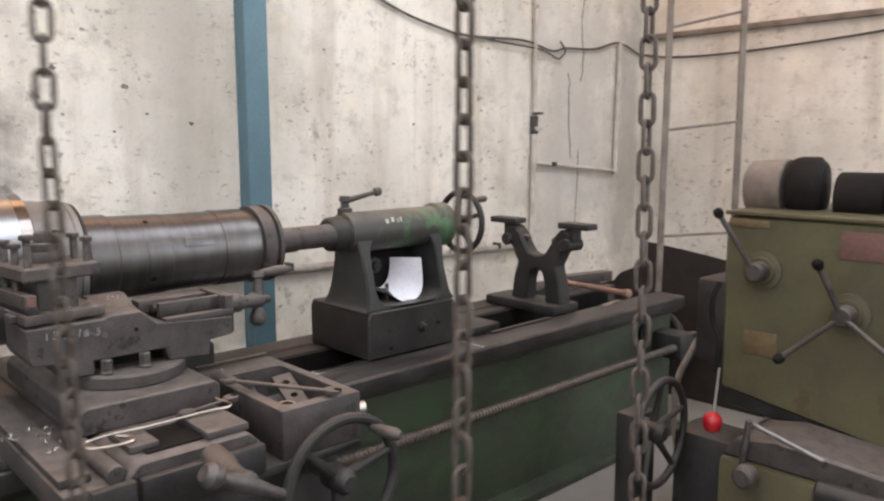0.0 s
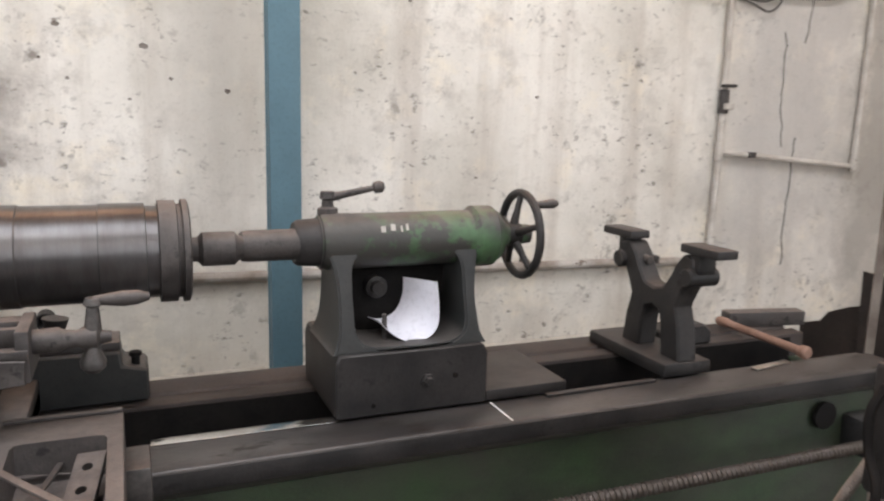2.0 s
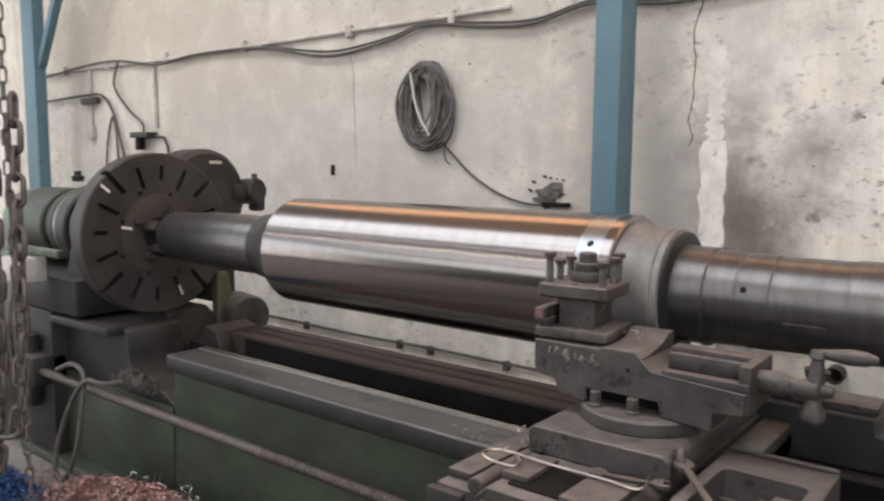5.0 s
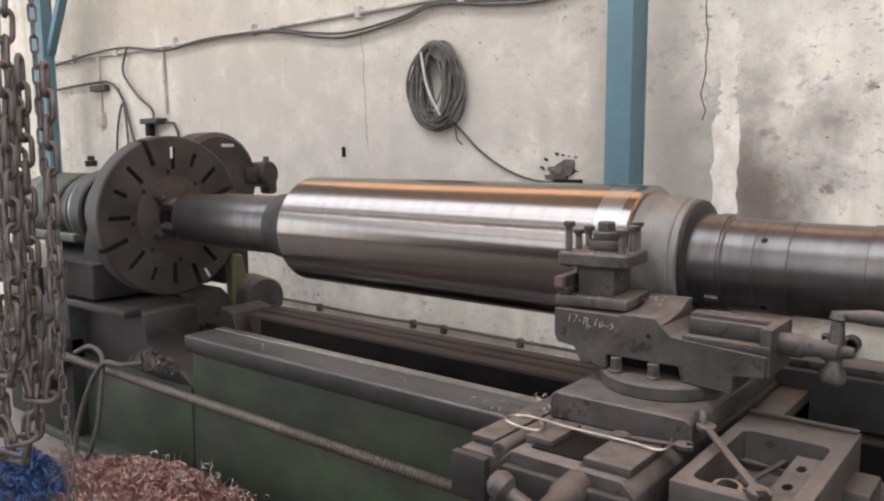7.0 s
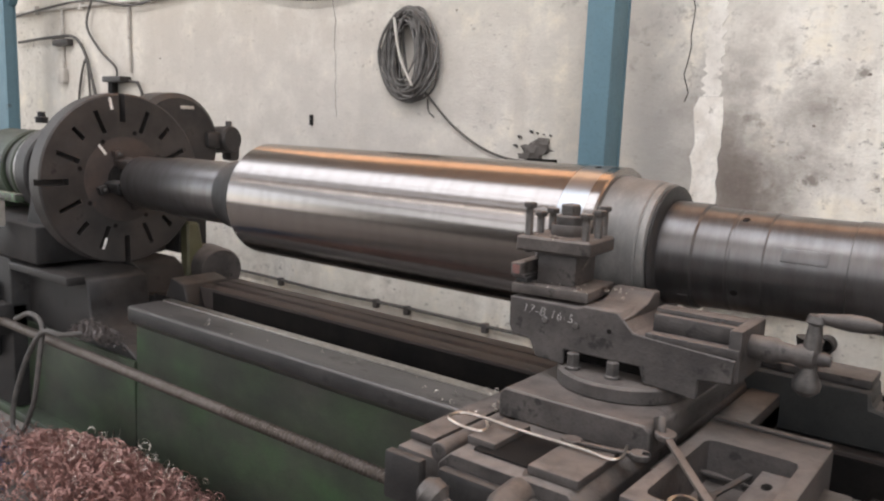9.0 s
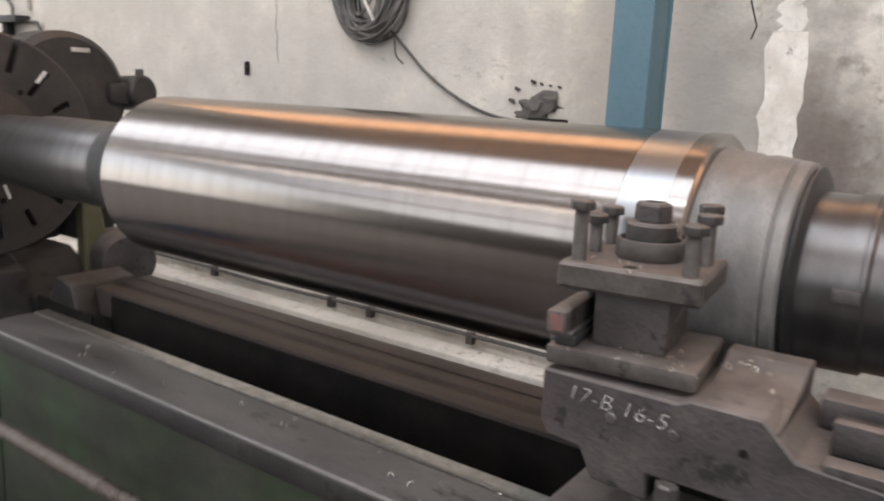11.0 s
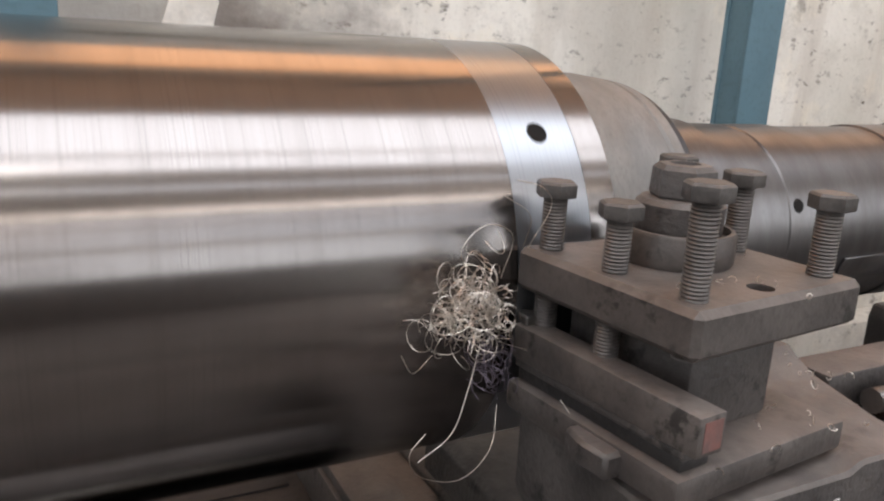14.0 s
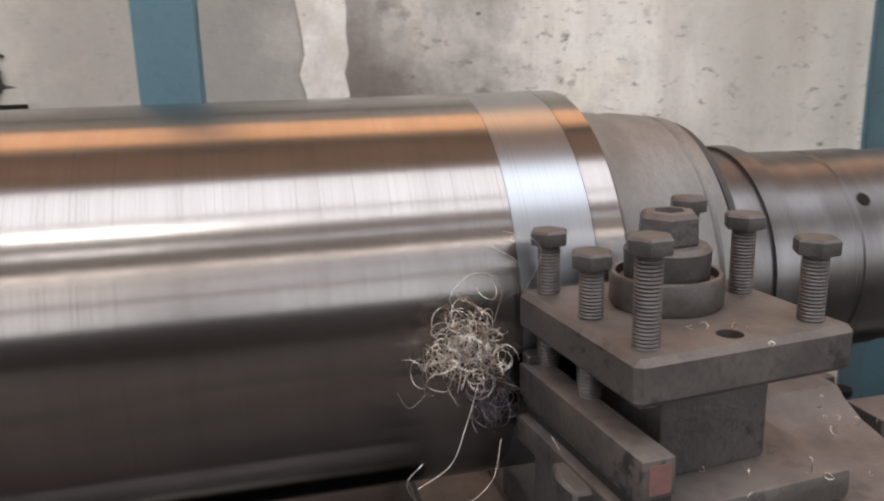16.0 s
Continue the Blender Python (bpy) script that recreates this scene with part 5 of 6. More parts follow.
def ragged(x0, x1, z0, z1, out, seed, n=26, wobble=0.012):
    """A patch of plaster laid on the wall, with ragged edges."""
    r = random.Random(seed)
    left = [(x0 + r.uniform(-wobble, wobble), z0 + (z1 - z0) * k / n) for k in range(n + 1)]
    right = [(x1 + r.uniform(-wobble, wobble), z0 + (z1 - z0) * k / n) for k in range(n, -1, -1)]
    return prism(left + right, "y", W - out, W - 0.0005, 0)


solid("trim_plaster_patch", ragged(0.405, 0.505, 0.5, 1.72, 0.006, 3), LIME, "white plaster streak filling a chase in the wall", "plaster", "structure", smooth=False)
solid("trim_plaster_streak", ragged(0.425, 0.487, 1.722, 2.1, 0.004, 8, 26, 0.014), LIME_OLD, "greyed plaster streak above the white chase", "plaster", "structure", smooth=False)


def crack(name, x, z0, z1, seed, r=0.0022):
    g = random.Random(seed)
    pts, n = [], int((z1 - z0) / 0.035)
    for k in range(n + 1):
        x += g.uniform(-0.014, 0.014)
        pts.append((x, W - 0.0005, z0 + (z1 - z0) * k / n))
    return solid(name, tube(pts, r, 5), BLACK, "thin dark crack in the plaster", "crack", "structure")


crack("trim_crack", 0.34, 1.70, 2.6, 2)
crack("trim_crack", 4.63, 0.85, 1.55, 6, 0.0032)
crack("trim_crack", 4.58, 1.5, 2.1, 31, 0.0025)
crack("trim_crack", 4.66, 2.05, 2.75, 17, 0.003)
crack("trim_crack", -1.60, 1.6, 2.25, 9, 0.0012)
solid("trim_nail", box((-1.81, W - 0.012, 1.545), (-1.785, W - 0.001, 1.605), 0.003), BLACK, "short dark nail stub in the wall", "nail", "structure")
for x, z, s in ((1.355, 1.857, 0.028), (1.062, 1.92, 0.022), (1.0, 1.80, 0.012), (1.45, 1.74, 0.014), (1.09, 1.73, 0.012), (1.66, 1.70, 0.02), (2.42, 2.1, 0.014), (1.30, 1.66, 0.012), (3.05, 1.72, 0.016), (0.84, 1.62, 0.01), (2.9, 2.06, 0.01), (2.75, 1.35, 0.012), (-0.8, 2.12, 0.012), (-3.3, 1.95, 0.012)):
    g = random.Random(int(x * 100))
    n = 11
    pit = prism([(x + 0.8 * s * g.uniform(0.55, 1.0) * math.cos(math.tau * k / n), z + 0.6 * s * g.uniform(0.5, 1.0) * math.sin(math.tau * k / n)) for k in range(n)], "y", W - 0.002, W + 0.01, 0)
    solid("trim_pit", pit, LADDER, "small dark pit in the plaster", "wall pit", "structure", smooth=False)

solid("trim_pipe_stub", cut(rod((0.97, W - 0.07, 0.835), (0.97, W - 0.001, 0.835), 0.034, 24), [rod((0.97, W - 0.1, 0.835), (0.97, W - 0.012, 0.835), 0.027, 24)]), IRON_DARK, "short dark open pipe stub in the wall", "pipe stub", "structure")
pipes = thing("water_pipes", (4.6, W, 0.9), "white water pipes with a dark valve on the wall", "water pipe")
part("riser", tube(on_wall([(4.10, 0.90), (4.115, 1.47), (4.12, 2.75)], 0.03), 0.0165, 10), CONDUIT, pipes)
part("riser", tube(on_wall([(5.085, 1.40), (5.105, 2.36)], 0.03), 0.0165, 10), CONDUIT, pipes)
part("branch", tube(on_wall([(4.11, 1.475), (5.09, 1.395)], 0.03), 0.0145, 10), CONDUIT, pipes)
part("elbow", rod((5.085, W - 0.03, 1.372), (5.085, W - 0.03, 1.43), 0.023, 12), CONDUIT, pipes)
part("tee", rod((4.112, W - 0.03, 1.43), (4.114, W - 0.03, 1.52), 0.023, 12), CONDUIT, pipes)
valve = part("valve", rod((4.118, W - 0.03, 1.67), (4.118, W - 0.03, 1.79), 0.026, 12), IRON, pipes, "rusty dark stop valve")
part("valve_lever", box((4.09, W - 0.085, 1.80), (4.15, W - 0.03, 1.815), 0.003), IRON, valve)
part("stop", box((4.10, W - 0.07, 1.69), (4.155, W - 0.05, 1.72), 0.003), CONDUIT, valve)
part("clip", box((4.30, W - 0.055, 1.445), (4.345, W - 0.002, 1.475), 0.004), IRON, pipes)
part("foot_pipe", tube(on_wall([(4.10, 0.905), (3.44, 0.925), (2.4, 0.945), (1.3, 0.968), (0.2, 0.975)], 0.035), 0.0215, 10), PIPE_GREY, pipes, "rusty grey pipe along the foot of the wall")
for x in (3.75, 3.0, 2.15, 1.4):
    part("clip", box((x - 0.012, W - 0.062, 0.905 + (4.1 - x) * 0.022), (x + 0.012, W - 0.002, 0.945 + (4.1 - x) * 0.022), 0.003), IRON, pipes)
run("cable", [(-2.9, 0.615), (-2.3, 0.62), (-1.6, 0.61), (-1.05, 0.618), (-0.4, 0.615), (0.5, 0.61), (1.2, 0.6)], 0.009, CABLE, "black cable along the foot of the wall", "cable", 0.02)
for x in (-2.05, -1.27, -1.05, -0.55):
    solid("trim_bracket", box((x, W - 0.03, 0.58), (x + 0.03, W - 0.001, 0.63), 0.003), IRON, "small rusty wall bracket", "bracket", "structure")
solid("trim_ledge", box((-5.0, W - 0.12, 0.0), (3.9, W - 0.001, 0.56), 0.01), PLASTER_END, "plastered ledge along the foot of the wall", "ledge", "structure")

# ---------------------------------------------------------------- ladder and dark sheet beyond the bed
ladder = thing("steel_rack", (4.2, 2.3, 0), "tall rusty angle-iron ladder frame standing past the bed", "ladder")
lp, rp = Vector((3.97, 2.40, 0)), Vector((4.40, 2.16, 0))
for q, lean in ((lp, 0.03), (rp, -0.02)):
    part("upright", tube([q, q + Vector((lean, 0, 3.0))], 0.022, 4), LADDER, ladder)
for z0, z1 in ((0.48, 0.48), (1.07, 1.08), (1.68, 1.735), (2.25, 2.36), (2.86, 2.9)):
    part("rung", tube([lp + Vector((0.03 * z0 / 3, 0, z0)), rp + Vector((0, 0, z1))], 0.0095, 6), LADDER, ladder)
sheet = bmesh.new()
prof = [(3.06, 0.66), (2.97, 0.69), (2.88, 0.76), (2.80, 0.80), (2.735, 0.82), (2.725, 0.985), (2.64, 0.975), (2.3, 0.93), (1.9, 0.885)]
lo_v, hi_v = [sheet.verts.new((4.36 + 0.02 * math.sin(k), y, 0.0)) for k, (y, z) in enumerate(prof)], [sheet.verts.new((4.33 + 0.03 * math.sin(2.1 * k), y, z)) for k, (y, z) in enumerate(prof)]
for k in range(len(prof) - 1):
    sheet.faces.new((lo_v[k], lo_v[k + 1], hi_v[k + 1], hi_v[k]))
bmesh.ops.solidify(sheet, geom=sheet.faces[:], thickness=0.006)
solid("sheet_guard", sheet, CLOTH, "dark torn sheet-metal guard standing on the floor", "metal sheet")

# ---------------------------------------------------------------- the olive machine beside the lathe
OX = 2.9
olive = thing("gear_lathe", (3.2, 0.9, 0), "stained olive green geared lathe headstock with levers", "lathe")
part("gearbox", prism([(1.455, 0.63), (1.462, 1.30), (1.44, 1.33), (0.12, 1.34), (0.10, 0.50), (0.85, 0.54)], "x", OX, OX + 0.62, 0.012), OLIVE, olive, "stained olive painted gearbox")
part("lid", box((OX - 0.012, 0.10, 1.332), (OX + 0.63, 1.462, 1.348), 0.004), OLIVE, olive)
part("sill", prism([(1.44, 0.56), (1.44, 0.628), (0.86, 0.538), (0.12, 0.498), (0.12, 0.43)], "x", OX + 0.02, OX + 0.6, 0.006), IRON_DARK, olive)
part("base", box((OX + 0.05, 0.10, 0.0), (OX + 0.58, 1.36, 0.47), 0.02), OLIVE, olive)
part("end_bracket", box((OX + 0.08, 1.463, 0.70), (OX + 0.40, 1.62, 1.05), 0.02), IRON_DARK, olive)
part("name_panel", box((OX - 0.006, 1.235, 0.79), (OX - 0.001, 1.365, 0.885), 0.002), BRASS, olive, "worn brown instruction plate")
part("top_panel", box((OX - 0.006, 1.29, 1.285), (OX - 0.001, 1.44, 1.318), 0.002), BRASS, olive)
part("red_patch", box((OX - 0.005, 0.86, 1.20), (OX - 0.001, 1.03, 1.30), 0.002), TOOL_END, olive, "faded red paint patch")


def gear_lever(y, z, tip, arms=1):
    """A lever on a round boss with its dial."""
    d = part("dial", spun([(0, 0.075), (0.012, 0.075), (0.016, 0.055), (0.03, 0.05)], (OX, y, z), (-1, 0, 0), 28), OLIVE, olive)
    part("boss", spun([(0, 0.04), (0.055, 0.038), (0.065, 0.03)], (OX - 0.02, y, z), (-1, 0, 0), 22), IRON, d)
    for ty, tz in tip:
        p0, p1 = Vector((OX - 0.07, y, z)), Vector((OX - 0.13, ty, tz))
        a = part("lever", rod(p0, p1, 0.0105, 10), IRON, d)
        part("grip", spun([(0, 0.011), (0.012, 0.019), (0.03, 0.019), (0.04, 0.01)], p1 - (p1 - p0).normalized() * 0.02, p1 - p0, 14), BLACK, a)


gear_lever(1.305, 1.125, [(1.43, 1.345)])
gear_lever(0.985, 1.005, [(1.055, 1.19), (1.17, 0.83), (0.80, 0.90)])
part("pulley", spun([(0, 0.03), (0.005, 0.115), (0.03, 0.125), (0.10, 0.125), (0.125, 0.10), (0.13, 0.06)], (3.18, 1.33, 1.43), (0.15, -1, 0), 32), BLACK, olive, "black belt pulley")
part("pulley", spun([(0, 0.09), (0.01, 0.098), (0.17, 0.098), (0.18, 0.085)], (3.18, 1.15, 1.40), (0.1, -1, 0), 32), BLACK, olive)
part("pulley", spun([(0, 0.14), (0.01, 0.16), (0.12, 0.16), (0.13, 0.14)], (3.18, 0.93, 1.46), (0.1, -1, 0), 32), BLACK, olive)
part("belt_guard", spun([(0, 0.02), (0.003, 0.10), (0.012, 0.112), (0.15, 0.120), (0.155, 0.115)], (3.18, 1.50, 1.425), (0.05, -1, 0), 32), LADDER, olive, "dusty grey drum-shaped belt guard")
for k in range(3):
    part("belt", tube([(3.18 + 0.163 * math.cos(math.tau * q / 24), 0.89 - 0.03 * k, 1.46 + 0.163 * math.sin(math.tau * q / 24)) for q in range(24)], 0.008, 6, None, True), LADDER, olive)
hose = part("hose", threaded(0, 0.9, 0, 0, 0.016, 0.012, 0.004, None, 10, (0, 0, 1)), LADDER, olive, "ribbed flexible conduit")
line = bent([(3.0, 1.50, 1.0), (3.0, 1.55, 0.90), (3.0, 1.62, 0.76), (3.0, 1.70, 0.58), (3.0, 1.71, 0.40), (3.0, 1.68, 0.2)], 8)
hose_data = hose.data
seg_len = [0.0]
for a, c in zip(line, line[1:]):
    seg_len.append(seg_len[-1] + (Vector(c) - Vector(a)).length)
for v in hose_data.vertices:
    co = v.co + ORIGIN[olive]
    s = min(max(co.z / 0.9, 0), 1) * seg_len[-1] * 0.999
    k = max(i for i in range(len(line) - 1) if seg_len[i] <= s)
    f = (s - seg_len[k]) / (seg_len[k + 1] - seg_len[k])
    d = (Vector(line[k + 1]) - Vector(line[k]))
    m = frame_of(d)
    v.co = Vector(line[k]).lerp(Vector(line[k + 1]), f) + (m @ Vector((co.x, co.y, 0))) - ORIGIN[olive]
part("lever_hose", tube(bent([(2.72, 1.385, 1.09), (2.70, 1.40, 1.03), (2.71, 1.40, 0.94), (2.70, 1.365, 0.87), (2.70, 1.375, 0.75)]), 0.011), BLACK, olive)
part("red_lever", rod((2.62, 1.335, 0.60), (2.66, 1.34, 0.78), 0.0055, 10), BRIGHT, olive)
part("red_ball", spun([(0, 0.012), (0.008, 0.026), (0.025, 0.034), (0.045, 0.036), (0.062, 0.030), (0.072, 0.018), (0.076, 0.008)], (2.613, 1.335, 0.545), (0.08, 0, 1), 22), RED, olive, "glossy red ball knob")
b = spoked(0.20, 0.015, 5, 0.045, 0.05, 0.03)
bmesh.ops.transform(b, matrix=Matrix.Translation((2.50, 1.48, 0.53)) @ frame_of((0.08, -1, 0)), verts=b.verts)
ow = part("front_wheel", b, IRON_DARK, olive, "dark spoked handwheel")
part("wheel_shaft", rod((2.50, 1.48, 0.53), (2.49, 1.60, 0.53), 0.022), IRON, ow)
part("feed_box", box((2.60, 0.60, 0.10), (2.95, 1.30, 0.47), 0.02), OLIVE, olive)
part("feed_box_top", prism([(1.30, 0.47), (1.24, 0.55), (1.10, 0.575), (0.60, 0.54), (0.60, 0.47)], "x", 2.62, 2.90, 0.01), IRON, olive)
part("feed_wheel_stand", box((2.465, 1.56, 0.0), (2.61, 1.66, 0.58), 0.02), IRON_DARK, olive)
part("feed_stand", box((2.73, 1.302, 0.0), (2.94, 1.558, 0.47), 0.02), IRON_DARK, olive)
part("feed_lever", rod((2.60, 1.21, 0.45), (2.58, 1.18, 0.64), 0.012, 10), STEEL, olive)
part("feed_lever", rod((2.60, 1.17, 0.62), (2.60, 0.93, 0.56), 0.009, 10), STEEL, olive)
part("feed_knob", spun([(0, 0.03), (0.03, 0.042), (0.06, 0.042), (0.07, 0.03)], (2.60, 1.17, 0.44), (-1, 0.1, 0), 20), IRON, olive)
part("feed_shaft", rod((2.62, 0.0, 0.44), (2.62, 0.95, 0.44), 0.045, 20), IRON_DARK, olive)


# ---------------------------------------------------------------- hanging chains
def link_mesh(name, pitch, width, wire, mat):
    """One chain link, long in z."""
    h, r = pitch / 2 + wire / 2, width / 2 - wire / 2
    loop = [(r * math.cos(radians(a)), 0, h - r + r * math.sin(radians(a))) for a in range(0, 181, 30)] + [(r * math.cos(radians(a)), 0, -(h - r) + r * math.sin(radians(a))) for a in range(180, 361, 30)]
    b = tube(loop, wire / 2, 6, None, True)
    me = bpy.data.meshes.new(name)
    b.to_mesh(me)
    b.free()
    me.materials.append(mat)
    me.polygons.foreach_set("use_smooth", [True] * len(me.polygons))
    return me


def chain(points, pitch, data, label, group):
    """A chain of links along a line of points, from its top."""
    line = [Vector(q) for q in points]
    t = thing("chain", line[0], label, "chain", group)
    k, i, q = 0, 0, line[0].copy()
    while i < len(line) - 1:
        d = line[i + 1] - q
        if d.length < pitch:
            i += 1
            continue
        step = d.normalized() * pitch
        ob = new("link", data)
        ob.matrix_world = Matrix.Translation(q + step / 2 - line[0]) @ frame_of(step) @ pose(0, 0, 0, 0, 0, 90 * (k % 2) + 25 + 7 * math.sin(k * 1.7))
        ob.parent = t
        q += step
        k += 1
    return t


LINK = link_mesh("link", 0.030, 0.0205, 0.0056, CHAIN)
LINK_BIG = link_mesh("link", 0.046, 0.034, 0.0105, CHAIN_OLD)
LINK_THIN = link_mesh("link", 0.026, 0.016, 0.0042, CHAIN_OLD)
HOIST = "chains of the hoist"
chain([(0.475, 0.485, ROOF - 0.12), (0.46, 0.47, 1.9), (0.45, 0.465, 0.85)], 0.030, LINK, "dark rusty hand chain of a hoist, hanging straight", HOIST)
chain([(0.80, 0.49, ROOF - 0.12), (0.765, 0.495, 1.9), (0.73, 0.468, 1.5), (0.715, 0.452, 0.85)], 0.030, LINK, "dark rusty hand chain of a hoist, hanging aslant", HOIST)
chain([(0.235, 0.49, ROOF - 0.12), (0.235, 0.72, 2.6), (0.23, 0.78, 1.6), (0.235, 0.775, 1.2)], 0.030, LINK, "dark rusty hand chain end close by", HOIST)
gx, gy = 0.045, 0.835
BUNCH = "bunched chains of the old hoist"
for k, (dx, dy, z) in enumerate(((0.0, 0.0, 1.08), (0.035, 0.02, 1.16), (-0.045, 0.015, 1.02), (0.02, -0.04, 1.20))):
    top = Vector((gx + dx, 0.485 + 0.4 * dy, ROOF - 0.12))
    chain(bent([top, (gx + dx, gy + dy, 2.4), (gx + dx * 1.2, gy + dy, 1.5), (gx + dx * 1.4, gy + dy, z), (gx + dx * 1.4 + 0.03, gy + dy + 0.02, z - 0.03), (gx + dx * 1.4 + 0.06, gy + dy + 0.04, z + 0.04), (gx + dx * 1.4 + 0.06, gy + dy + 0.05, 1.75)], 6), 0.046, LINK_BIG, "thick grey load chain hanging in loops", BUNCH)
chain([(gx + 0.12, 0.49, ROOF - 0.12), (gx + 0.118, gy + 0.05, 2.5), (gx + 0.115, gy + 0.055, 1.5), (gx + 0.135, gy + 0.06, 0.72)], 0.026, LINK_THIN, "thin bright pull chain beside the thick loops", BUNCH)

# ---------------------------------------------------------------- swarf
def curls(spots, seed, radius, turns, wire, sides=3):
    """Springy metal curls at the given spots."""
    g = random.Random(seed)
    verts, faces = [], []
    for c in spots:
        r, n = g.uniform(*radius), g.uniform(*turns)
        axis = Vector((g.gauss(0, 1), g.gauss(0, 1), g.gauss(0, 0.7))).normalized()
        m = frame_of(axis)
        steps, rise, start = max(4, int(n * 13)), g.uniform(0.3, 1.2) * r, g.uniform(0, 6.28)
        base = len(verts)
        for k in range(steps + 1):
            a = start + math.tau * n * k / steps
            rr = r * (1 - 0.35 * k / steps)
            for s in range(sides):
                w = math.tau * s / sides
                q = Vector(((rr + wire * math.cos(w)) * math.cos(a), (rr + wire * math.cos(w)) * math.sin(a), rise * n * (k / steps - 0.5) + wire * math.sin(w)))
                verts.append(tuple(Vector(c) + m @ q))
            if k:
                for s in range(sides):
                    i, j = base + (k - 1) * sides, base + k * sides
                    faces.append((i + s, i + (s + 1) % sides, j + (s + 1) % sides, j + s))
    me = bpy.data.meshes.new("curls")
    me.from_pydata(verts, [], faces)
    b = bmesh.new()
    b.from_mesh(me)
    bpy.data.meshes.remove(me)
    return b


def heap(cx, cy, sx, sy, top, n, seed):
    g = random.Random(seed)
    out = []
    for _ in range(n):
        x, y = g.gauss(0, 0.45), g.gauss(0, 0.45)
        h = top * math.exp(-(x * x + y * y) * 1.1)
        out.append((cx + sx * x, cy + sy * y, 0.012 + h * g.random() ** 0.6))
    return out


solid("swarf_heap", curls(heap(-1.15, 1.93, 0.95, 0.27, 0.27, 2700, 4), 4, (0.010, 0.032), (0.6, 2.0), 0.0019), SWARF_PINK, "heap of pinkish copper-toned steel swarf curls on the floor", "swarf", "stuff")
solid("swarf_heap", curls(heap(-2.10, 1.70, 0.30, 0.18, 0.22, 800, 7), 7, (0.008, 0.024), (0.8, 2.0), 0.0018), SWARF_BLUE, "heap of heat-blued steel swarf curls on the floor", "swarf", "stuff")
solid("swarf_heap", curls([(x, y, z + 0.56) for x, y, z in heap(-1.75, 2.18, 0.16, 0.06, 0.06, 220, 9)], 9, (0.008, 0.024), (0.8, 2.0), 0.0016), CHAIN_OLD, "dull swarf curls lying in the bed gap", "swarf", "stuff")
solid("swarf_heap", curls(heap(-1.1, 1.95, 0.85, 0.26, 0.33, 90, 15), 15, (0.014, 0.034), (0.8, 2.2), 0.0008), SWARF, "long bright swarf curls springing from the heap", "swarf", "stuff")
g = random.Random(12)
tangle = thing("swarf_tangle", (0.45, 2.2, 1.19), "tangle of fine bright swarf curls hanging at the tool tip", "swarf")
COILS = []  # each clump, its first place beside the tool, and when it springs out
for k, (x, z, sx, sz, n) in enumerate(((0.452, 1.275, 0.009, 0.012, 36), (0.436, 1.262, 0.010, 0.011, 32), (0.462, 1.252, 0.009, 0.012, 26), (0.444, 1.292, 0.012, 0.010, 20), (0.470, 1.214, 0.010, 0.012, 26), (0.420, 1.252, 0.010, 0.010, 16))):
    spots = [(x + sx * g.gauss(0, 1), 2.203 + 0.009 * g.gauss(0, 1), z + sz * g.gauss(0, 1)) for _ in range(n)]
    clump = part("curl_clump", curls(spots, 30 + k, (0.005, 0.018), (0.5, 1.4), 0.0003, 4), SWARF_DARK if k == 4 else SWARF, tangle)
    COILS.append((clump, (0.615 - x, -0.055, 1.235 - z), 11.1 + 0.1 * k))
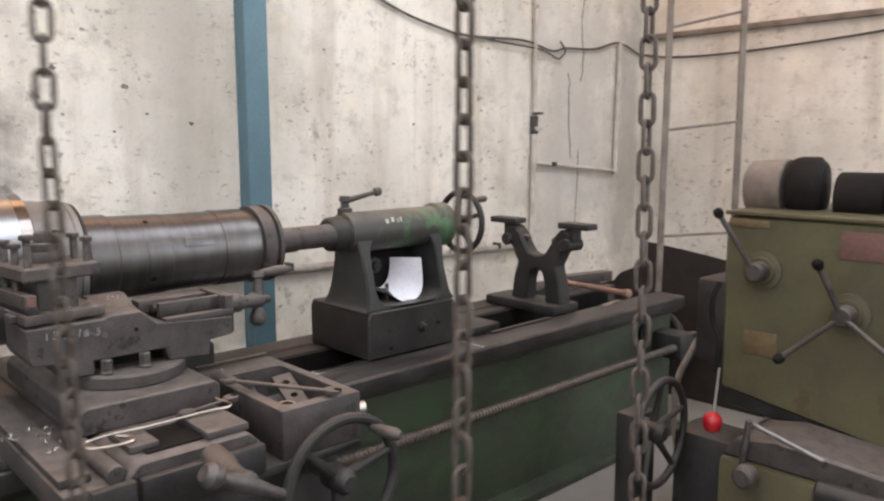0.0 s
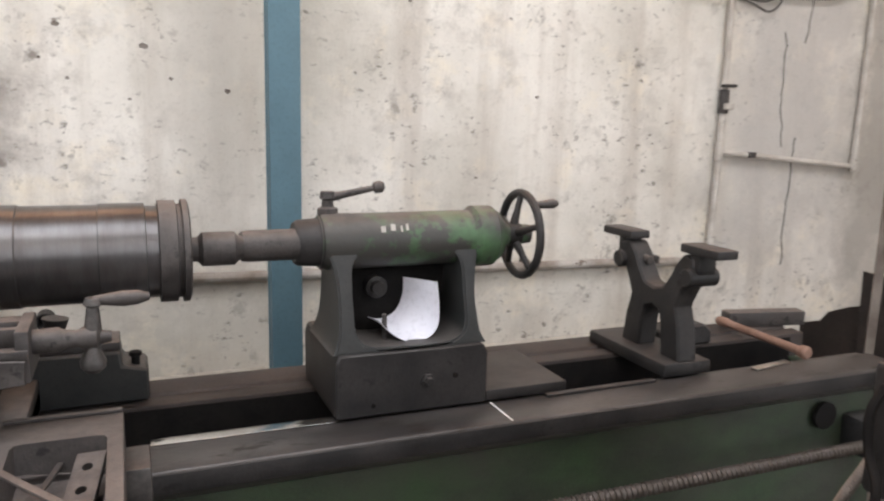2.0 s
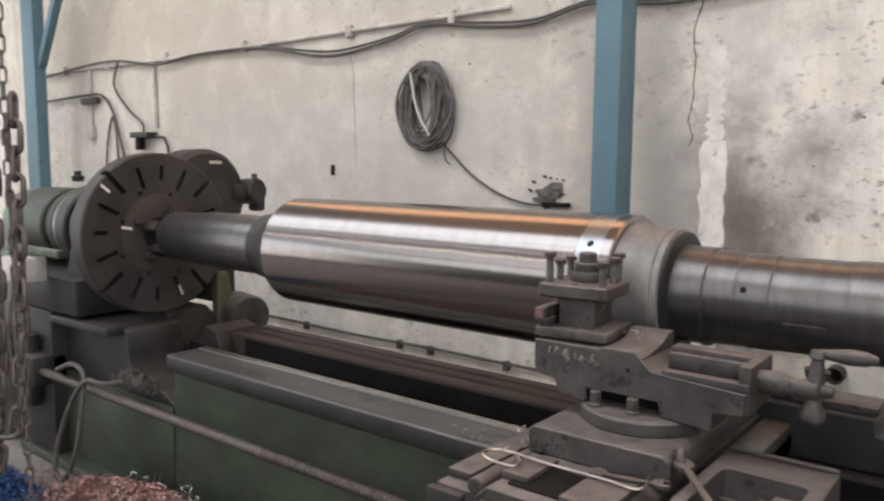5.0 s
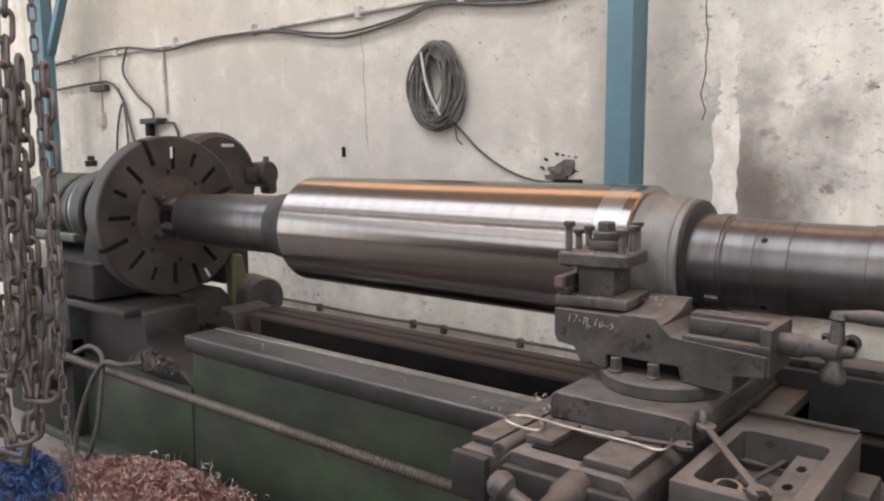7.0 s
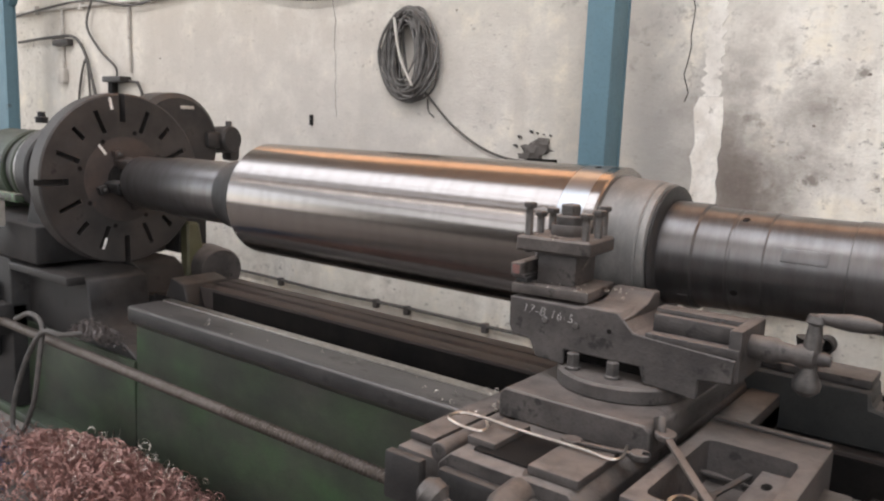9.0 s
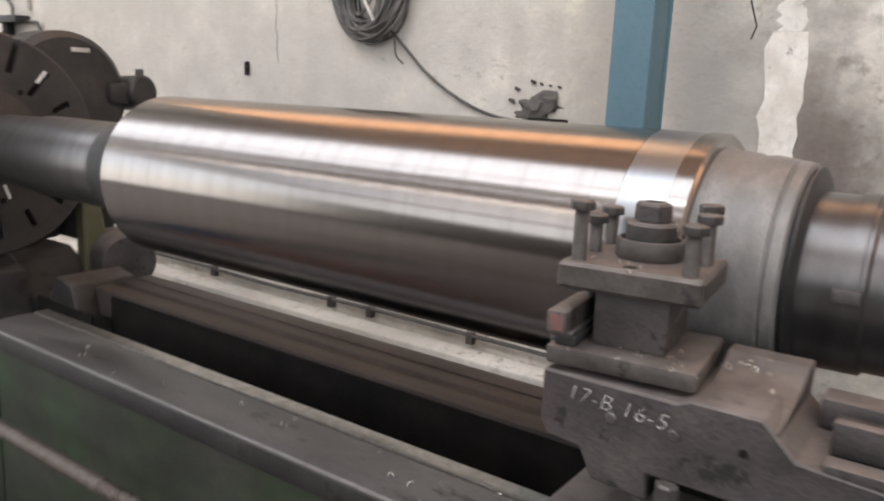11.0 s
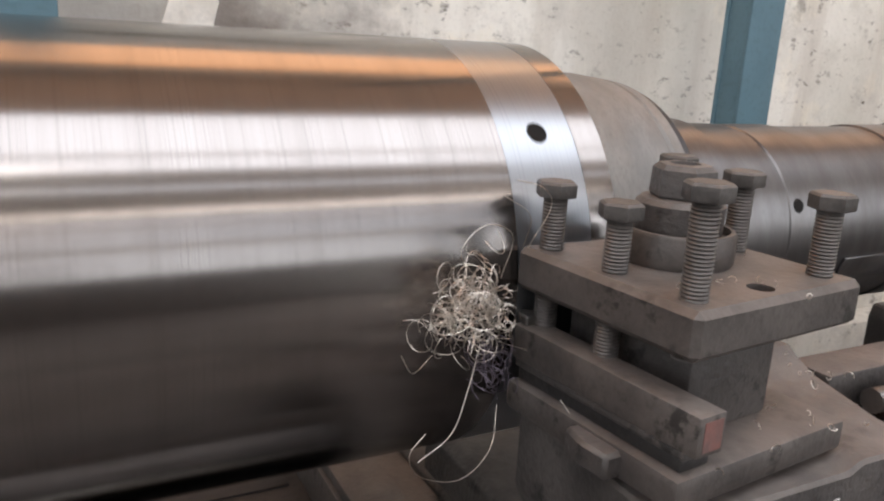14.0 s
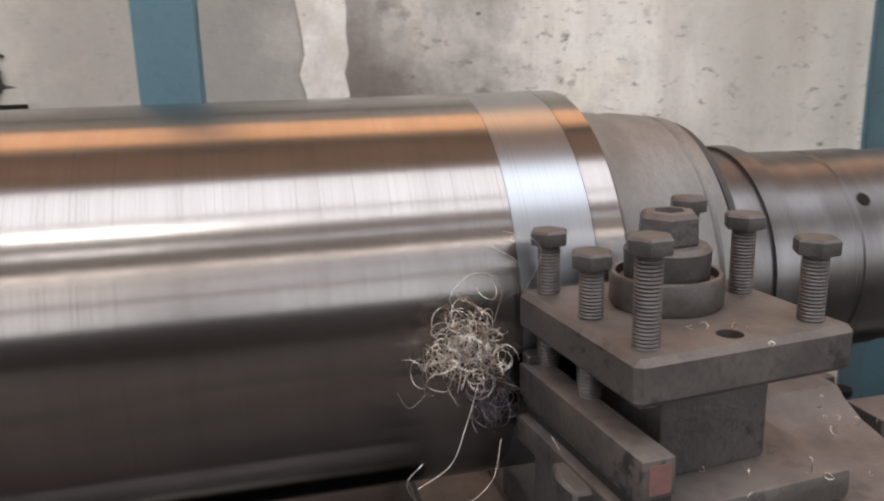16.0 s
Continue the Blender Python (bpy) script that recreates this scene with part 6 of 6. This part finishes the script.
for k, pts in enumerate((
        [(0.475, 2.205, 1.18), (0.462, 2.19, 1.15), (0.43, 2.18, 1.135), (0.395, 2.18, 1.145), (0.385, 2.18, 1.165), (0.40, 2.185, 1.178)],
        [(0.45, 2.205, 1.29), (0.43, 2.20, 1.315), (0.45, 2.20, 1.335), (0.475, 2.20, 1.325), (0.47, 2.205, 1.29)],
        [(0.50, 2.215, 1.31), (0.512, 2.205, 1.345), (0.50, 2.20, 1.362), (0.478, 2.205, 1.368)],
        [(0.495, 2.215, 1.31), (0.49, 2.20, 1.34), (0.470, 2.205, 1.355)],
        [(0.41, 2.20, 1.235), (0.392, 2.195, 1.225), (0.382, 2.195, 1.24)],
        [(0.455, 2.205, 1.235), (0.440, 2.195, 1.20), (0.425, 2.19, 1.17), (0.395, 2.185, 1.155)],
        [(0.505, 2.16, 1.20), (0.512, 2.14, 1.18), (0.508, 2.12, 1.16)])):
    strand = part("strand", tube(bent(pts, 8), 0.00032, 5), SWARF, tangle)
    cx, cz = sum(q[0] for q in pts) / len(pts), sum(q[2] for q in pts) / len(pts)
    if k < 6:
        COILS.append((strand, (0.615 - cx, -0.055, 1.235 - cz), 11.35 + 0.06 * k))
chips = [(0.66 + g.gauss(0, 0.05), 2.10 + g.gauss(0, 0.03), 1.1945) for _ in range(14)] + [(0.75 + g.gauss(0, 0.03), 2.12 + g.gauss(0, 0.03), 1.197) for _ in range(8)] + [(0.62 + g.gauss(0, 0.05), 2.12 + g.gauss(0, 0.04), PT + 0.002) for _ in range(8)]
solid("chips", curls(chips, 21, (0.002, 0.005), (0.4, 1.2), 0.0004), SWARF, "scattered small steel chips on the slide", "swarf", "stuff")
chips = [(g.uniform(-1.3, 0.3), g.uniform(2.19, 2.36), BED + 0.003) for _ in range(22)] + [(g.uniform(-2.9, -1.0), W - g.uniform(0.03, 0.11), 0.565) for _ in range(30)] + [(0.53 + g.gauss(0, 0.03), 2.0 + g.gauss(0, 0.05), 0.896) for _ in range(26)]
solid("chips", curls(chips, 22, (0.003, 0.009), (0.4, 1.2), 0.0009), SWARF, "scattered small steel chips on the bed", "swarf", "stuff")
# hoses by the headstock
solid("hose_loop", tube(bent([(-1.74, 2.12, 0.60), (-1.80, 2.05, 0.595), (-1.93, 2.04, 0.585), (-2.06, 2.03, 0.46), (-2.17, 2.01, 0.24), (-2.19, 2.0, 0.09), (-2.10, 2.0, 0.075), (-1.99, 2.01, 0.25), (-1.96, 2.03, 0.46), (-1.99, 2.06, 0.60), (-2.12, 2.07, 0.63), (-2.3, 2.08, 0.57)]), 0.012), CABLE, "black rubber hose looped round the lead screw", "hose")


def motions():
    rows = [(0.5 * k, 40.0 * k) for k in range(33)]
    walk(faceplate, [(t, pose(-1.93, AY, AZ, a, 0, 0)) for t, a in rows])
    walk(roller, [(t, pose(0.0, AY, AZ, a, 0, 0)) for t, a in rows])
    for ob, away, start in COILS:
        walk(ob, [(0.0, pose(*away)), (start, pose(*away)), (start + 0.45, pose(0, 0, 0)), (16.0, pose(0, 0, 0))])


motions()
